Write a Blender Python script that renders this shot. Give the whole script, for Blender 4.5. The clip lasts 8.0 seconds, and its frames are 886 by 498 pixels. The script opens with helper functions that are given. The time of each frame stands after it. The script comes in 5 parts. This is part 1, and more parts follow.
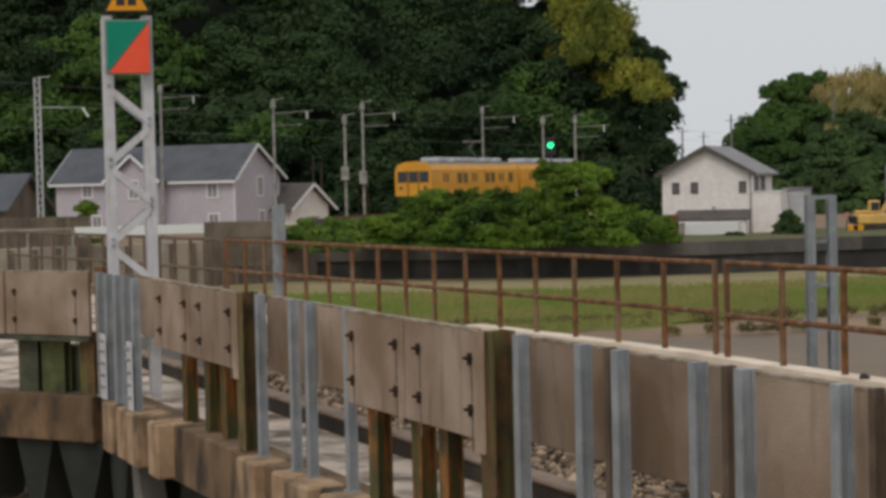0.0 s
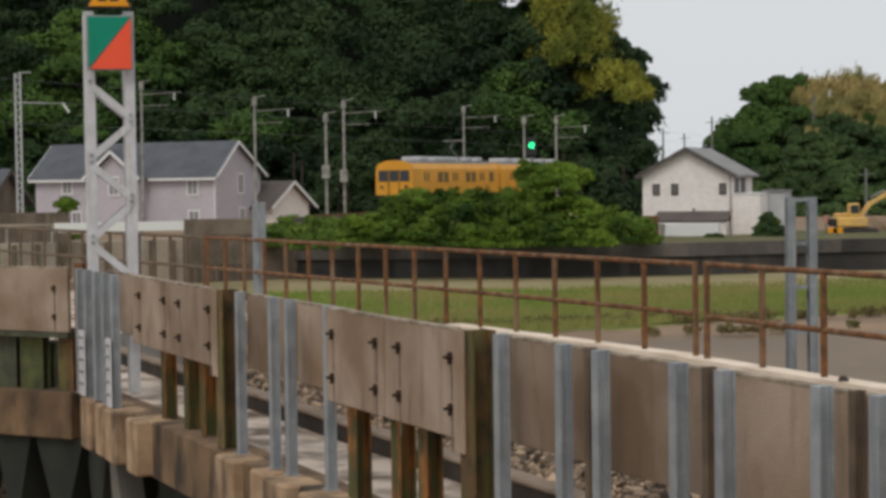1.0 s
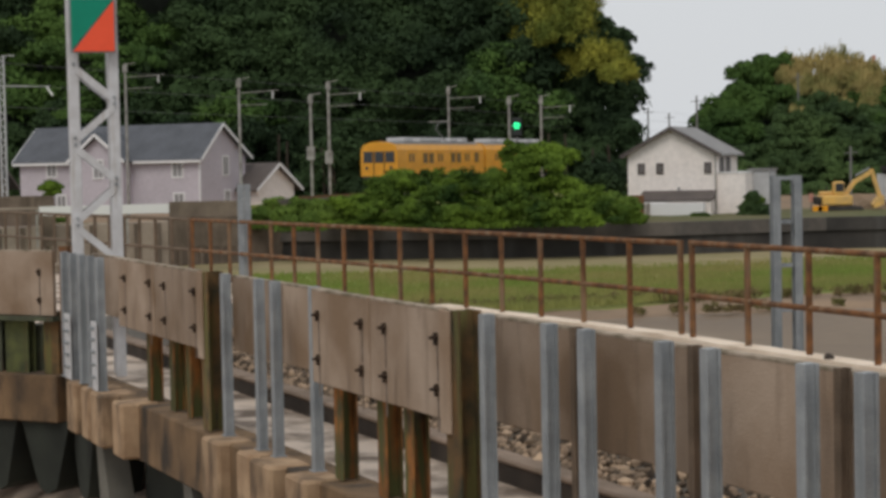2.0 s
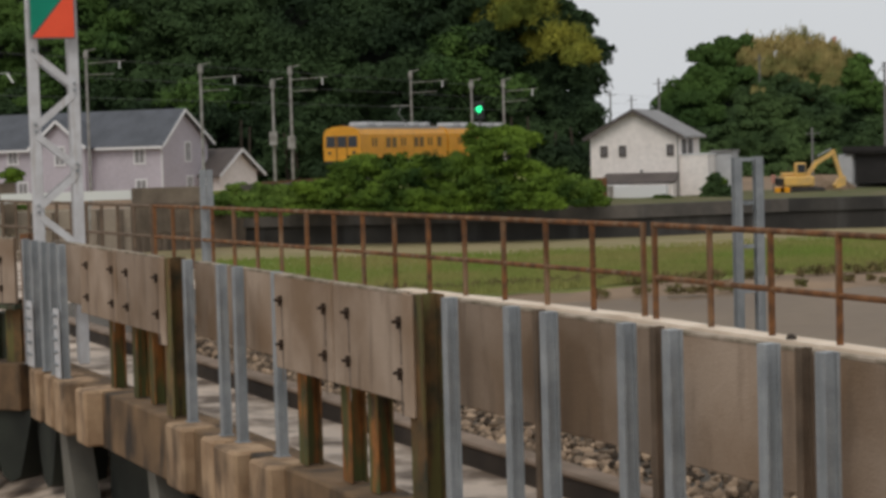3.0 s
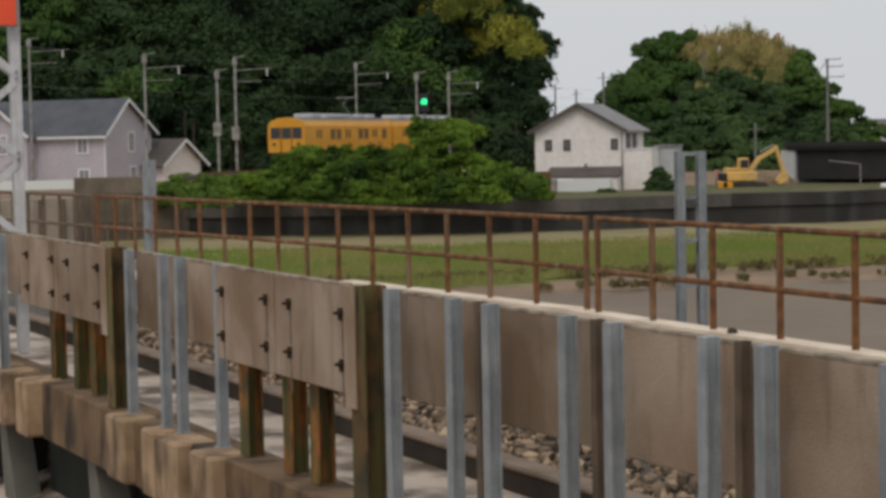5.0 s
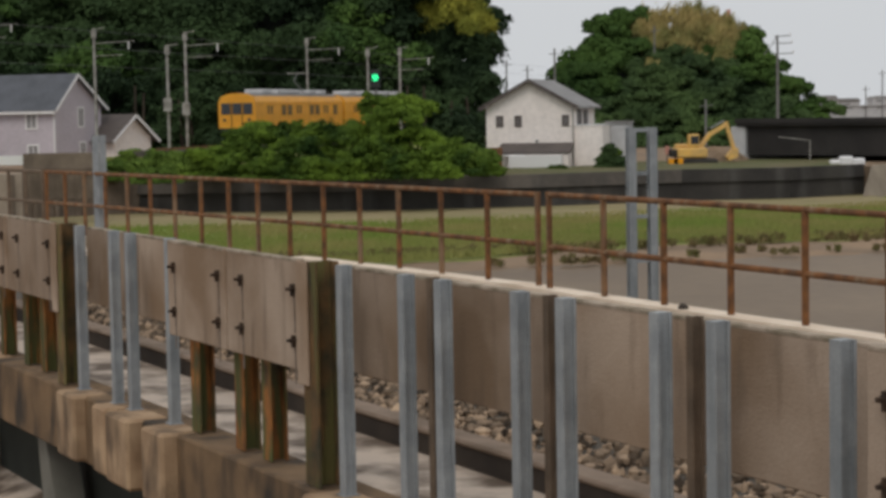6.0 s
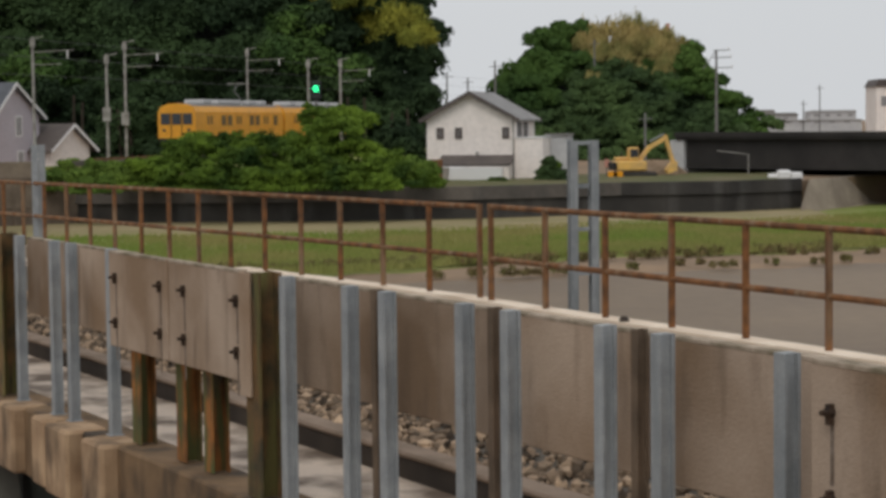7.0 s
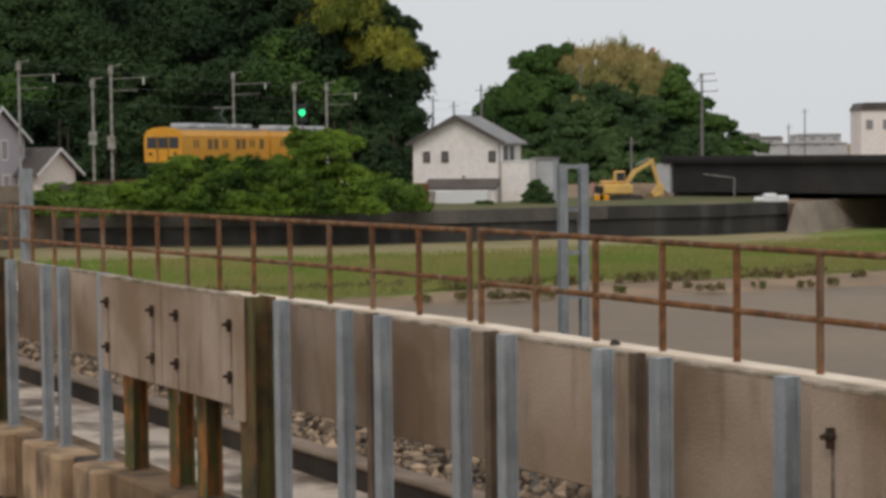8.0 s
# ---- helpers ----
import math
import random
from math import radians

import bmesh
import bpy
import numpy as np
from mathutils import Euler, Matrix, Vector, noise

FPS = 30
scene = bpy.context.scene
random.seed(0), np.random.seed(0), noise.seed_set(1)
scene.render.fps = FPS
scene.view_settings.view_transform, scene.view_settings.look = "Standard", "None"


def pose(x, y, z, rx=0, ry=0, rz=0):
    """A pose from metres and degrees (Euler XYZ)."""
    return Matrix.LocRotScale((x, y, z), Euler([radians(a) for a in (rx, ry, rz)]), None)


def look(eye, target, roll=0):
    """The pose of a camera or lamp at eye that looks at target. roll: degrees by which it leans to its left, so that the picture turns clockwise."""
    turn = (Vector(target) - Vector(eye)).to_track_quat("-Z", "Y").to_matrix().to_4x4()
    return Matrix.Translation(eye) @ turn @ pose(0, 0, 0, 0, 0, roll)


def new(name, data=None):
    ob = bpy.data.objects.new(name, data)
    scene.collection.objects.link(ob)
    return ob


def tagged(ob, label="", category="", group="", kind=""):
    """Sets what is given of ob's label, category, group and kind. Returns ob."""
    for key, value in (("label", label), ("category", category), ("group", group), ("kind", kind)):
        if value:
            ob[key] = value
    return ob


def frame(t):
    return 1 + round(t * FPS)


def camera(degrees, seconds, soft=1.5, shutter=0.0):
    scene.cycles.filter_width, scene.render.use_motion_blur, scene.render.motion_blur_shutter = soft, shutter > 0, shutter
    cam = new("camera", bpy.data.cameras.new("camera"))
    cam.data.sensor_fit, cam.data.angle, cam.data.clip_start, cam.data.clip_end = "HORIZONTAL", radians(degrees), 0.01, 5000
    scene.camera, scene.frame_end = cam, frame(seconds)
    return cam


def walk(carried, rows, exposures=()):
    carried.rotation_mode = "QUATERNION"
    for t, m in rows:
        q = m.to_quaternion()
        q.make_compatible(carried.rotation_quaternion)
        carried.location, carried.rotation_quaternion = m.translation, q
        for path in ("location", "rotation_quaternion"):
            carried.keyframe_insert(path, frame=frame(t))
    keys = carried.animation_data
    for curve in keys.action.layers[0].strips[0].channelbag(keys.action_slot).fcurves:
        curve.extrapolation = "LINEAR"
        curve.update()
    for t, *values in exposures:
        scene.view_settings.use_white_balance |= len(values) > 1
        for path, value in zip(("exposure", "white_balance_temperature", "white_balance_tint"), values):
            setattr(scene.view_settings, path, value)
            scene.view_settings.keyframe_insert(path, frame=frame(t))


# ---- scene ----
cam = camera(26.0, 8.0, soft=3.4)
PATH = [
    (0.0, look((0.113, 0.748, 7.939), (-6.432, 50.288, 6.218), -1.31)),
    (0.5, look((0.104, 0.759, 7.937), (-6.432, 50.268, 5.461), -1.11)),
    (1.0, look((0.101, 0.767, 7.935), (-5.927, 50.371, 6.187), -0.80)),
    (1.2, look((0.100, 0.770, 7.934), (-5.759, 50.398, 6.290), -1.09)),
    (2.3, look((0.108, 0.780, 7.929), (-5.334, 50.425, 5.538), -1.14)),
    (2.5, look((0.110, 0.781, 7.928), (-4.768, 50.499, 5.850), -1.24)),
    (3.0, look((0.117, 0.784, 7.926), (-4.621, 50.486, 5.240), -1.61)),
    (3.5, look((0.123, 0.785, 7.924), (-3.875, 50.525, 4.768), -1.49)),
    (4.0, look((0.129, 0.787, 7.922), (-4.229, 50.504, 4.876), -1.43)),
    (4.2, look((0.131, 0.787, 7.921), (-4.060, 50.510, 4.760), -1.40)),
    (5.3, look((0.131, 0.790, 7.918), (-3.053, 50.607, 5.063), -1.07)),
    (5.5, look((0.129, 0.791, 7.918), (-3.127, 50.586, 4.783), -1.05)),
    (6.0, look((0.121, 0.793, 7.917), (-1.910, 50.625, 4.359), -1.03)),
    (6.5, look((0.106, 0.797, 7.917), (-1.271, 50.669, 4.609), -0.82)),
    (7.0, look((0.085, 0.801, 7.918), (-0.363, 50.692, 4.641), -0.64)),
    (7.5, look((0.055, 0.808, 7.919), (-0.541, 50.703, 4.733), -0.66)),
    (8.0, look((0.016, 0.816, 7.921), (-0.048, 50.744, 5.252), -0.67)),
]
walk(cam, PATH, [(0.0, 0.0), (1.0, 0.14), (2.5, 0.04), (4.0, 0.0), (6.0, -0.02), (7.5, 0.07), (8.0, 0.10)])

# ---- light: an overcast afternoon ----
world = bpy.data.worlds.new("overcast")
scene.world = world
world.use_nodes = True
wn, wl = world.node_tree.nodes, world.node_tree.links
wn.clear()
sky = wn.new("ShaderNodeTexSky")
sky.sky_type = "NISHITA"
sky.sun_disc = False
sky.sun_elevation, sky.sun_rotation = radians(52), radians(200)
sky.dust_density = 4.0
grey = wn.new("ShaderNodeMix")
grey.data_type = "RGBA"
grey.inputs["Factor"].default_value = 0.93
grey.inputs["B"].default_value = (7.15, 7.35, 7.6, 1)
wback, wout = wn.new("ShaderNodeBackground"), wn.new("ShaderNodeOutputWorld")
wback.inputs["Strength"].default_value = 0.09
wl.new(sky.outputs[0], grey.inputs["A"])
wl.new(grey.outputs["Result"], wback.inputs["Color"])
wl.new(wback.outputs[0], wout.inputs["Surface"])
sun_data = bpy.data.lights.new("sun", "SUN")
sun_data.energy, sun_data.angle, sun_data.color = 0.85, radians(25), (1, 0.95, 0.88)
sun = new("sun", sun_data)
sun.matrix_world = look((0, 0, 60), (12, 45, 0))


# ---- materials ----
def material(name, base, second, scale=6.0, rough=0.8, metal=0.0, bump=0.0, fine=60.0, mix=(0.35, 0.65), island=0.0, per_object=0.0,
             streak=None, streak_scale=3.0, streak_mix=(0.5, 0.7), spec=0.3, run=0.12):
    m = bpy.data.materials.new(name)
    m.use_nodes = True
    n, l = m.node_tree.nodes, m.node_tree.links
    b = n["Principled BSDF"]
    b.inputs["Roughness"].default_value, b.inputs["Metallic"].default_value = rough, metal
    b.inputs["Specular IOR Level"].default_value = spec
    geo = n.new("ShaderNodeNewGeometry")

    def noise_at(s, stretch=None, detail=6.0):
        t = n.new("ShaderNodeTexNoise")
        t.inputs["Scale"].default_value, t.inputs["Detail"].default_value = s, detail
        if stretch:
            mp = n.new("ShaderNodeMapping")
            mp.inputs["Scale"].default_value = stretch
            l.new(geo.outputs["Position"], mp.inputs["Vector"])
            l.new(mp.outputs[0], t.inputs["Vector"])
        else:
            l.new(geo.outputs["Position"], t.inputs["Vector"])
        return t

    def ramped(src, lo, hi):
        r = n.new("ShaderNodeMapRange")
        r.inputs["From Min"].default_value, r.inputs["From Max"].default_value = lo, hi
        l.new(src, r.inputs["Value"])
        return r.outputs[0]

    def mixed(f, a, c, blend="MIX"):
        x = n.new("ShaderNodeMix")
        x.data_type, x.blend_type = "RGBA", blend
        if isinstance(f, float):
            x.inputs["Factor"].default_value = f
        else:
            l.new(f, x.inputs["Factor"])
        for key, v in (("A", a), ("B", c)):
            if isinstance(v, tuple):
                x.inputs[key].default_value = (*v, 1)
            else:
                l.new(v, x.inputs[key])
        return x.outputs["Result"]

    big = noise_at(scale)
    col = mixed(ramped(big.outputs["Fac"], *mix), base, second)
    if streak:
        st = noise_at(streak_scale, (1, 1, run))
        col = mixed(ramped(st.outputs["Fac"], *streak_mix), col, streak)
    grain = noise_at(fine)
    value = n.new("ShaderNodeHueSaturation")
    l.new(col, value.inputs["Color"])
    v = n.new("ShaderNodeMapRange")
    v.inputs["To Min"].default_value, v.inputs["To Max"].default_value = 0.8, 1.2
    l.new(grain.outputs["Fac"], v.inputs["Value"])
    last = v.outputs[0]
    for amount, sock in ((island, geo.outputs["Random Per Island"]), (per_object, None)):
        if amount:
            if sock is None:
                sock = n.new("ShaderNodeObjectInfo").outputs["Random"]
            r = n.new("ShaderNodeMapRange")
            r.inputs["To Min"].default_value, r.inputs["To Max"].default_value = 1 - amount, 1 + amount
            l.new(sock, r.inputs["Value"])
            mul = n.new("ShaderNodeMath")
            mul.operation = "MULTIPLY"
            l.new(last, mul.inputs[0])
            l.new(r.outputs[0], mul.inputs[1])
            last = mul.outputs[0]
    l.new(last, value.inputs["Value"])
    l.new(value.outputs[0], b.inputs["Base Color"])
    if bump:
        bp = n.new("ShaderNodeBump")
        bp.inputs["Strength"].default_value, bp.inputs["Distance"].default_value = bump, 0.02
        l.new(grain.outputs["Fac"], bp.inputs["Height"])
        l.new(bp.outputs[0], b.inputs["Normal"])
    return m


def plain(name, color, rough=0.5, metal=0.0, emit=0.0):
    m = bpy.data.materials.new(name)
    m.use_nodes = True
    b = m.node_tree.nodes["Principled BSDF"]
    b.inputs["Base Color"].default_value = (*color, 1)
    b.inputs["Roughness"].default_value, b.inputs["Metallic"].default_value = rough, metal
    if emit:
        b.inputs["Emission Color"].default_value = (*color, 1)
        b.inputs["Emission Strength"].default_value = emit
    return m


M_PANEL = material("panel_concrete", (0.395, 0.302, 0.228), (0.225, 0.150, 0.094), 0.9, 0.9, bump=0.3, mix=(0.38, 0.64), per_object=0.2, streak=(0.15, 0.105, 0.072), streak_scale=5.5, streak_mix=(0.54, 0.86), run=0.2)
M_EDGE = material("weathered_edge", (0.42, 0.34, 0.265), (0.17, 0.14, 0.09), 6.0, 0.95, bump=0.4)
M_BEAM = material("beam_concrete", (0.22, 0.138, 0.074), (0.125, 0.08, 0.045), 1.6, 0.92, bump=0.4, streak=(0.05, 0.038, 0.028), streak_scale=2.4, streak_mix=(0.47, 0.68), run=0.5)
# Near-black concrete: the shade under the viaduct is put into this colour.
M_CORBEL = material("shade_dark_concrete", (0.032, 0.036, 0.028), (0.020, 0.022, 0.018), 1.5, 0.9, bump=0.4)
M_GREENSTEEL = material("mossy_green_steel", (0.085, 0.095, 0.055), (0.05, 0.052, 0.036), 4.0, 0.85, bump=0.3, streak=(0.11, 0.07, 0.04), streak_scale=8, streak_mix=(0.58, 0.72))
M_MOSS = material("thick_moss_on_steel", (0.105, 0.115, 0.042), (0.055, 0.06, 0.03), 4.0, 0.95, bump=0.4, streak=(0.10, 0.06, 0.03), streak_scale=8, streak_mix=(0.58, 0.74))
M_PLINTH = material("plinth_concrete", (0.43, 0.295, 0.18), (0.29, 0.185, 0.108), 3.0, 0.9, bump=0.3, per_object=0.1, streak=(0.13, 0.088, 0.056), streak_scale=3.2, streak_mix=(0.47, 0.68), run=0.45)
M_COPING = material("coping_concrete", (0.86, 0.73, 0.59), (0.70, 0.57, 0.44), 1.5, 0.9, bump=0.3)
M_GALV = material("galvanised_steel", (0.345, 0.362, 0.37), (0.25, 0.268, 0.28), 5.0, 0.5, metal=0.2, per_object=0.1, streak=(0.22, 0.24, 0.25), streak_scale=8.0)
M_RUST = material("mossy_rusty_steel", (0.29, 0.115, 0.030), (0.060, 0.046, 0.026), 3.0, 0.9, mix=(0.42, 0.66), bump=0.5, streak=(0.085, 0.088, 0.030), streak_scale=9.0, streak_mix=(0.45, 0.58), per_object=0.25)
M_DARKRUST = material("dark_rusty_steel", (0.19, 0.105, 0.042), (0.055, 0.05, 0.028), 4.0, 0.9, bump=0.5, streak=(0.13, 0.115, 0.04), streak_scale=9.0, streak_mix=(0.5, 0.6), per_object=0.2)
M_OLDSTEEL = material("dull_brown_steel", (0.18, 0.128, 0.088), (0.11, 0.08, 0.056), 4.0, 0.9, bump=0.4, streak=(0.21, 0.15, 0.11), streak_scale=8, streak_mix=(0.55, 0.75))
M_RAILRUST = material("rusty_railing_steel", (0.235, 0.10, 0.036), (0.105, 0.052, 0.026), 5.0, 0.85, bump=0.4, streak=(0.25, 0.17, 0.105), streak_scale=5)
M_BOLT = material("rusty_bolt", (0.035, 0.025, 0.02), (0.06, 0.035, 0.02), 20, 0.8)
M_STAIN = material("rust_stain", (0.12, 0.085, 0.06), (0.2, 0.16, 0.13), 15, 0.9)
M_DECK = material("deck_concrete", (0.60, 0.49, 0.395), (0.15, 0.11, 0.08), 1.5, 0.8, bump=0.3, mix=(0.45, 0.63))
# Kerb concrete in two tones: lighter for the top, shade-dark for the side.
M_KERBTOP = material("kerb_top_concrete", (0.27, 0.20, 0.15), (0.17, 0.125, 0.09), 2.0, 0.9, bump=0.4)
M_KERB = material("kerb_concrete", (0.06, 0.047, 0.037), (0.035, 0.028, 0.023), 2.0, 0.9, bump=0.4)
M_STONE = material("ballast_stone", (0.31, 0.225, 0.152), (0.15, 0.108, 0.075), 4.0, 0.9, island=0.85)
M_BED = material("ballast_bed", (0.13, 0.115, 0.095), (0.08, 0.07, 0.06), 9.0, 0.95, bump=0.6)
M_WHITE = material("white_painted_steel", (0.62, 0.62, 0.63), (0.52, 0.51, 0.51), 5.0, 0.55, streak=(0.42, 0.38, 0.34), streak_scale=7, streak_mix=(0.58, 0.75))
M_WATER = material("river_water", (0.215, 0.155, 0.10), (0.17, 0.122, 0.08), 0.1, 0.5, bump=0.4, fine=1.5, spec=0.1)
M_GRASS = material("river_grass", (0.165, 0.225, 0.044), (0.26, 0.235, 0.09), 0.12, 0.95, bump=0.5, fine=4.0)
M_BANK = material("bank_turf", (0.085, 0.098, 0.03), (0.14, 0.118, 0.06), 0.25, 0.95, bump=0.5, fine=4.0)
M_BLADE = material("grass_blades", (0.175, 0.24, 0.046), (0.28, 0.25, 0.09), 0.12, 0.9, island=0.12)
M_SAND = material("river_sand", (0.30, 0.205, 0.13), (0.21, 0.15, 0.10), 0.3, 0.95, bump=0.3, fine=5.0)
# Black stains of the river wall; also the shade-dark wall below the road bridge.
M_DARKWALL = material("stain_and_shade_wall", (0.058, 0.053, 0.047), (0.030, 0.028, 0.026), 0.25, 0.9, streak=(0.10, 0.095, 0.09), streak_scale=0.6, streak_mix=(0.55, 0.8), fine=3.0)
M_WALLCAP = material("river_wall_concrete", (0.125, 0.108, 0.092), (0.07, 0.063, 0.056), 0.4, 0.9, fine=3.0, streak=(0.07, 0.065, 0.06), streak_scale=0.8)
M_REVET = material("pale_revetment", (0.43, 0.355, 0.285), (0.30, 0.245, 0.20), 0.5, 0.9, fine=3.0)
# Near-black green, painted shade seen through gaps between the crowns.
M_WOODSHADE = material("forest_shade", (0.02, 0.026, 0.012), (0.012, 0.016, 0.009), 0.2, 1.0)
M_LEAF = material("forest_leaves", (0.046, 0.078, 0.029), (0.019, 0.034, 0.016), 0.10, 0.8, island=0.16, fine=0.6, spec=0.08)
M_LEAF2 = material("light_forest_leaves", (0.080, 0.140, 0.032), (0.034, 0.068, 0.020), 0.14, 0.8, island=0.16, fine=0.6, spec=0.08)
M_KNOLL = material("knoll_leaves", (0.085, 0.135, 0.045), (0.036, 0.062, 0.026), 0.14, 0.8, island=0.16, fine=0.6, spec=0.08)
M_BAMBOO = material("bamboo_leaves", (0.29, 0.28, 0.045), (0.11, 0.14, 0.028), 0.18, 0.8, island=0.4, fine=0.6, spec=0.08)
M_DRY = material("dry_bamboo_leaves", (0.44, 0.345, 0.14), (0.20, 0.20, 0.07), 0.30, 0.85, island=0.3, fine=0.6, spec=0.08)
M_BUSH = material("bush_leaves", (0.135, 0.212, 0.026), (0.022, 0.047, 0.011), 0.30, 0.8, mix=(0.38, 0.66), island=0.16, fine=1.5, spec=0.08)
M_FRESH = material("fresh_shrub_leaves", (0.15, 0.225, 0.04), (0.075, 0.125, 0.025), 0.4, 0.75, island=0.3, fine=1.5, spec=0.08)
M_BARK = material("bark", (0.06, 0.045, 0.032), (0.035, 0.028, 0.02), 3, 0.95)
M_SIDING = material("lilac_grey_siding", (0.55, 0.50, 0.54), (0.50, 0.455, 0.49), 0.5, 0.8, fine=4)
M_PLASTER = material("cream_plaster", (0.90, 0.83, 0.78), (0.86, 0.785, 0.735), 0.5, 0.85, fine=3, streak=(0.70, 0.64, 0.60), streak_scale=1.2, streak_mix=(0.62, 0.95))
# Pale grey of metal and concrete; on far buildings it stands in for haze.
M_HAZE = material("pale_grey_and_haze", (0.55, 0.55, 0.55), (0.46, 0.46, 0.47), 0.3, 0.8, fine=2)
M_SLATE = material("slate_roof", (0.10, 0.105, 0.12), (0.075, 0.08, 0.09), 0.7, 0.6, fine=4)
M_TILE = material("grey_roof_tile", (0.27, 0.26, 0.25), (0.20, 0.19, 0.185), 0.8, 0.6, fine=4)
M_TRIM = plain("white_trim", (0.78, 0.77, 0.76), 0.5)
M_CURTAIN = plain("curtained_glass", (0.27, 0.26, 0.26), 0.15)
M_TRAINGLASS = plain("amber_tinted_glass", (0.20, 0.135, 0.07), 0.2)
M_GLASS = plain("dark_glass", (0.03, 0.035, 0.04), 0.1)
M_YELLOW = material("yellow_train_paint", (0.80, 0.37, 0.035), (0.72, 0.32, 0.03), 0.6, 0.45, fine=3, streak=(0.58, 0.27, 0.04), streak_scale=1.5, streak_mix=(0.6, 0.8))
M_DIRTY = material("grimy_train_roof", (0.25, 0.24, 0.22), (0.16, 0.15, 0.14), 0.9, 0.7, fine=3)
M_UNDER = material("underframe", (0.05, 0.045, 0.04), (0.03, 0.028, 0.025), 1.5, 0.9)
M_POLE = material("concrete_pole", (0.38, 0.365, 0.34), (0.22, 0.205, 0.185), 2.0, 0.8)
M_DARKPOLE = material("dark_pole", (0.22, 0.215, 0.21), (0.16, 0.155, 0.15), 2.0, 0.8)
M_SIGNRED = material("sign_vermilion", (0.95, 0.11, 0.045), (0.90, 0.10, 0.04), 3.0, 0.5)
M_SIGNGREEN = material("sign_green", (0.0, 0.26, 0.16), (0.0, 0.23, 0.14), 3.0, 0.5)
M_SIGNORANGE = material("sign_orange", (0.85, 0.36, 0.01), (0.78, 0.32, 0.01), 3.0, 0.5)
M_BLACK = plain("black_paint", (0.02, 0.02, 0.02), 0.6)
M_LAMPGREEN = plain("green_signal_lamp", (0.03, 1.0, 0.35), 0.4, emit=5.0)
M_WEED = material("shore_weeds", (0.15, 0.15, 0.05), (0.18, 0.125, 0.06), 1.2, 0.9, island=0.4, fine=3.0)
M_EXC = material("digger_yellow", (0.82, 0.50, 0.13), (0.62, 0.40, 0.15), 1.4, 0.6)
M_GIRDER = material("dark_girder_paint", (0.038, 0.034, 0.032), (0.024, 0.022, 0.021), 0.5, 0.7, fine=3)
M_ROOFBROWN = material("brown_roof", (0.12, 0.10, 0.09), (0.09, 0.075, 0.07), 0.8, 0.7)
M_STRAW = material("dry_grass", (0.30, 0.24, 0.13), (0.23, 0.20, 0.09), 0.2, 0.95, bump=0.4, fine=4.0)
M_PINK = material("faded_red_paint", (0.55, 0.28, 0.22), (0.48, 0.23, 0.18), 3.0, 0.6)
M_PIER = material("pale_pier_concrete", (0.20, 0.19, 0.16), (0.13, 0.125, 0.105), 1.2, 0.9, bump=0.3)
M_TIMBER = material("weathered_brown_boards", (0.19, 0.145, 0.11), (0.11, 0.085, 0.065), 0.8, 0.9, fine=4.0, streak=(0.08, 0.06, 0.045), streak_scale=1.5)
M_BLOCK = material("brown_grey_blockwork", (0.21, 0.165, 0.128), (0.13, 0.10, 0.078), 0.5, 0.9, fine=3.0, streak=(0.11, 0.088, 0.07), streak_scale=1.0)
M_WIRE = plain("wire", (0.12, 0.12, 0.12), 0.6)


# ---- mesh helpers ----
def part(name, bm, mat, parent=None, label=""):
    me = bpy.data.meshes.new(name)
    bm.to_mesh(me)
    bm.free()
    for m in (mat if isinstance(mat, (list, tuple)) else [mat]):
        me.materials.append(m)
    ob = new(name, me)
    if parent is not None:
        ob.parent = parent
    if label:
        tagged(ob, label)
    return ob


def thing(name, m, label, category, group="", kind=""):
    ob = new(name)
    ob.empty_display_size = 0.2
    ob.matrix_basis = m
    return tagged(ob, label, category, group, kind)


def add_box(bm, x0, x1, y0, y1, z0, z1, bevel=0.0, m=None):
    made = bmesh.ops.create_cube(bm, size=1)["verts"]
    for v in made:
        v.co = Vector((x0 + (v.co.x + 0.5) * (x1 - x0), y0 + (v.co.y + 0.5) * (y1 - y0), z0 + (v.co.z + 0.5) * (z1 - z0)))
    if bevel:
        edges = list({e for v in made for e in v.link_edges})
        out = bmesh.ops.bevel(bm, geom=edges, offset=bevel, segments=1, affect="EDGES", profile=0.5)
        made = list({v for f in out["faces"] for v in f.verts} | {v for v in made if v.is_valid})
    if m is not None:
        bmesh.ops.transform(bm, matrix=m, verts=[v for v in made if v.is_valid])
    return bm


def box(x0, x1, y0, y1, z0, z1, bevel=0.0, m=None):
    return add_box(bmesh.new(), x0, x1, y0, y1, z0, z1, bevel, m)


def add_bar(bm, a, b, w, h=None, roundness=0, tip=1.0):
    """A bar from a to b: square w x h, or round with that many sides."""
    a, b = Vector(a), Vector(b)
    d = b - a
    q = d.to_track_quat("Z", "Y").to_matrix().to_4x4()
    if roundness:
        made = bmesh.ops.create_cone(bm, cap_ends=True, segments=roundness, radius1=w / 2, radius2=w / 2 * tip, depth=d.length)["verts"]
    else:
        made = bmesh.ops.create_cube(bm, size=1)["verts"]
        bmesh.ops.scale(bm, vec=(w, h or w, d.length), verts=made)
    bmesh.ops.transform(bm, matrix=Matrix.Translation((a + b) / 2) @ q, verts=made)
    return bm


def bar(a, b, w, h=None, roundness=0, tip=1.0):
    return add_bar(bmesh.new(), a, b, w, h, roundness, tip)


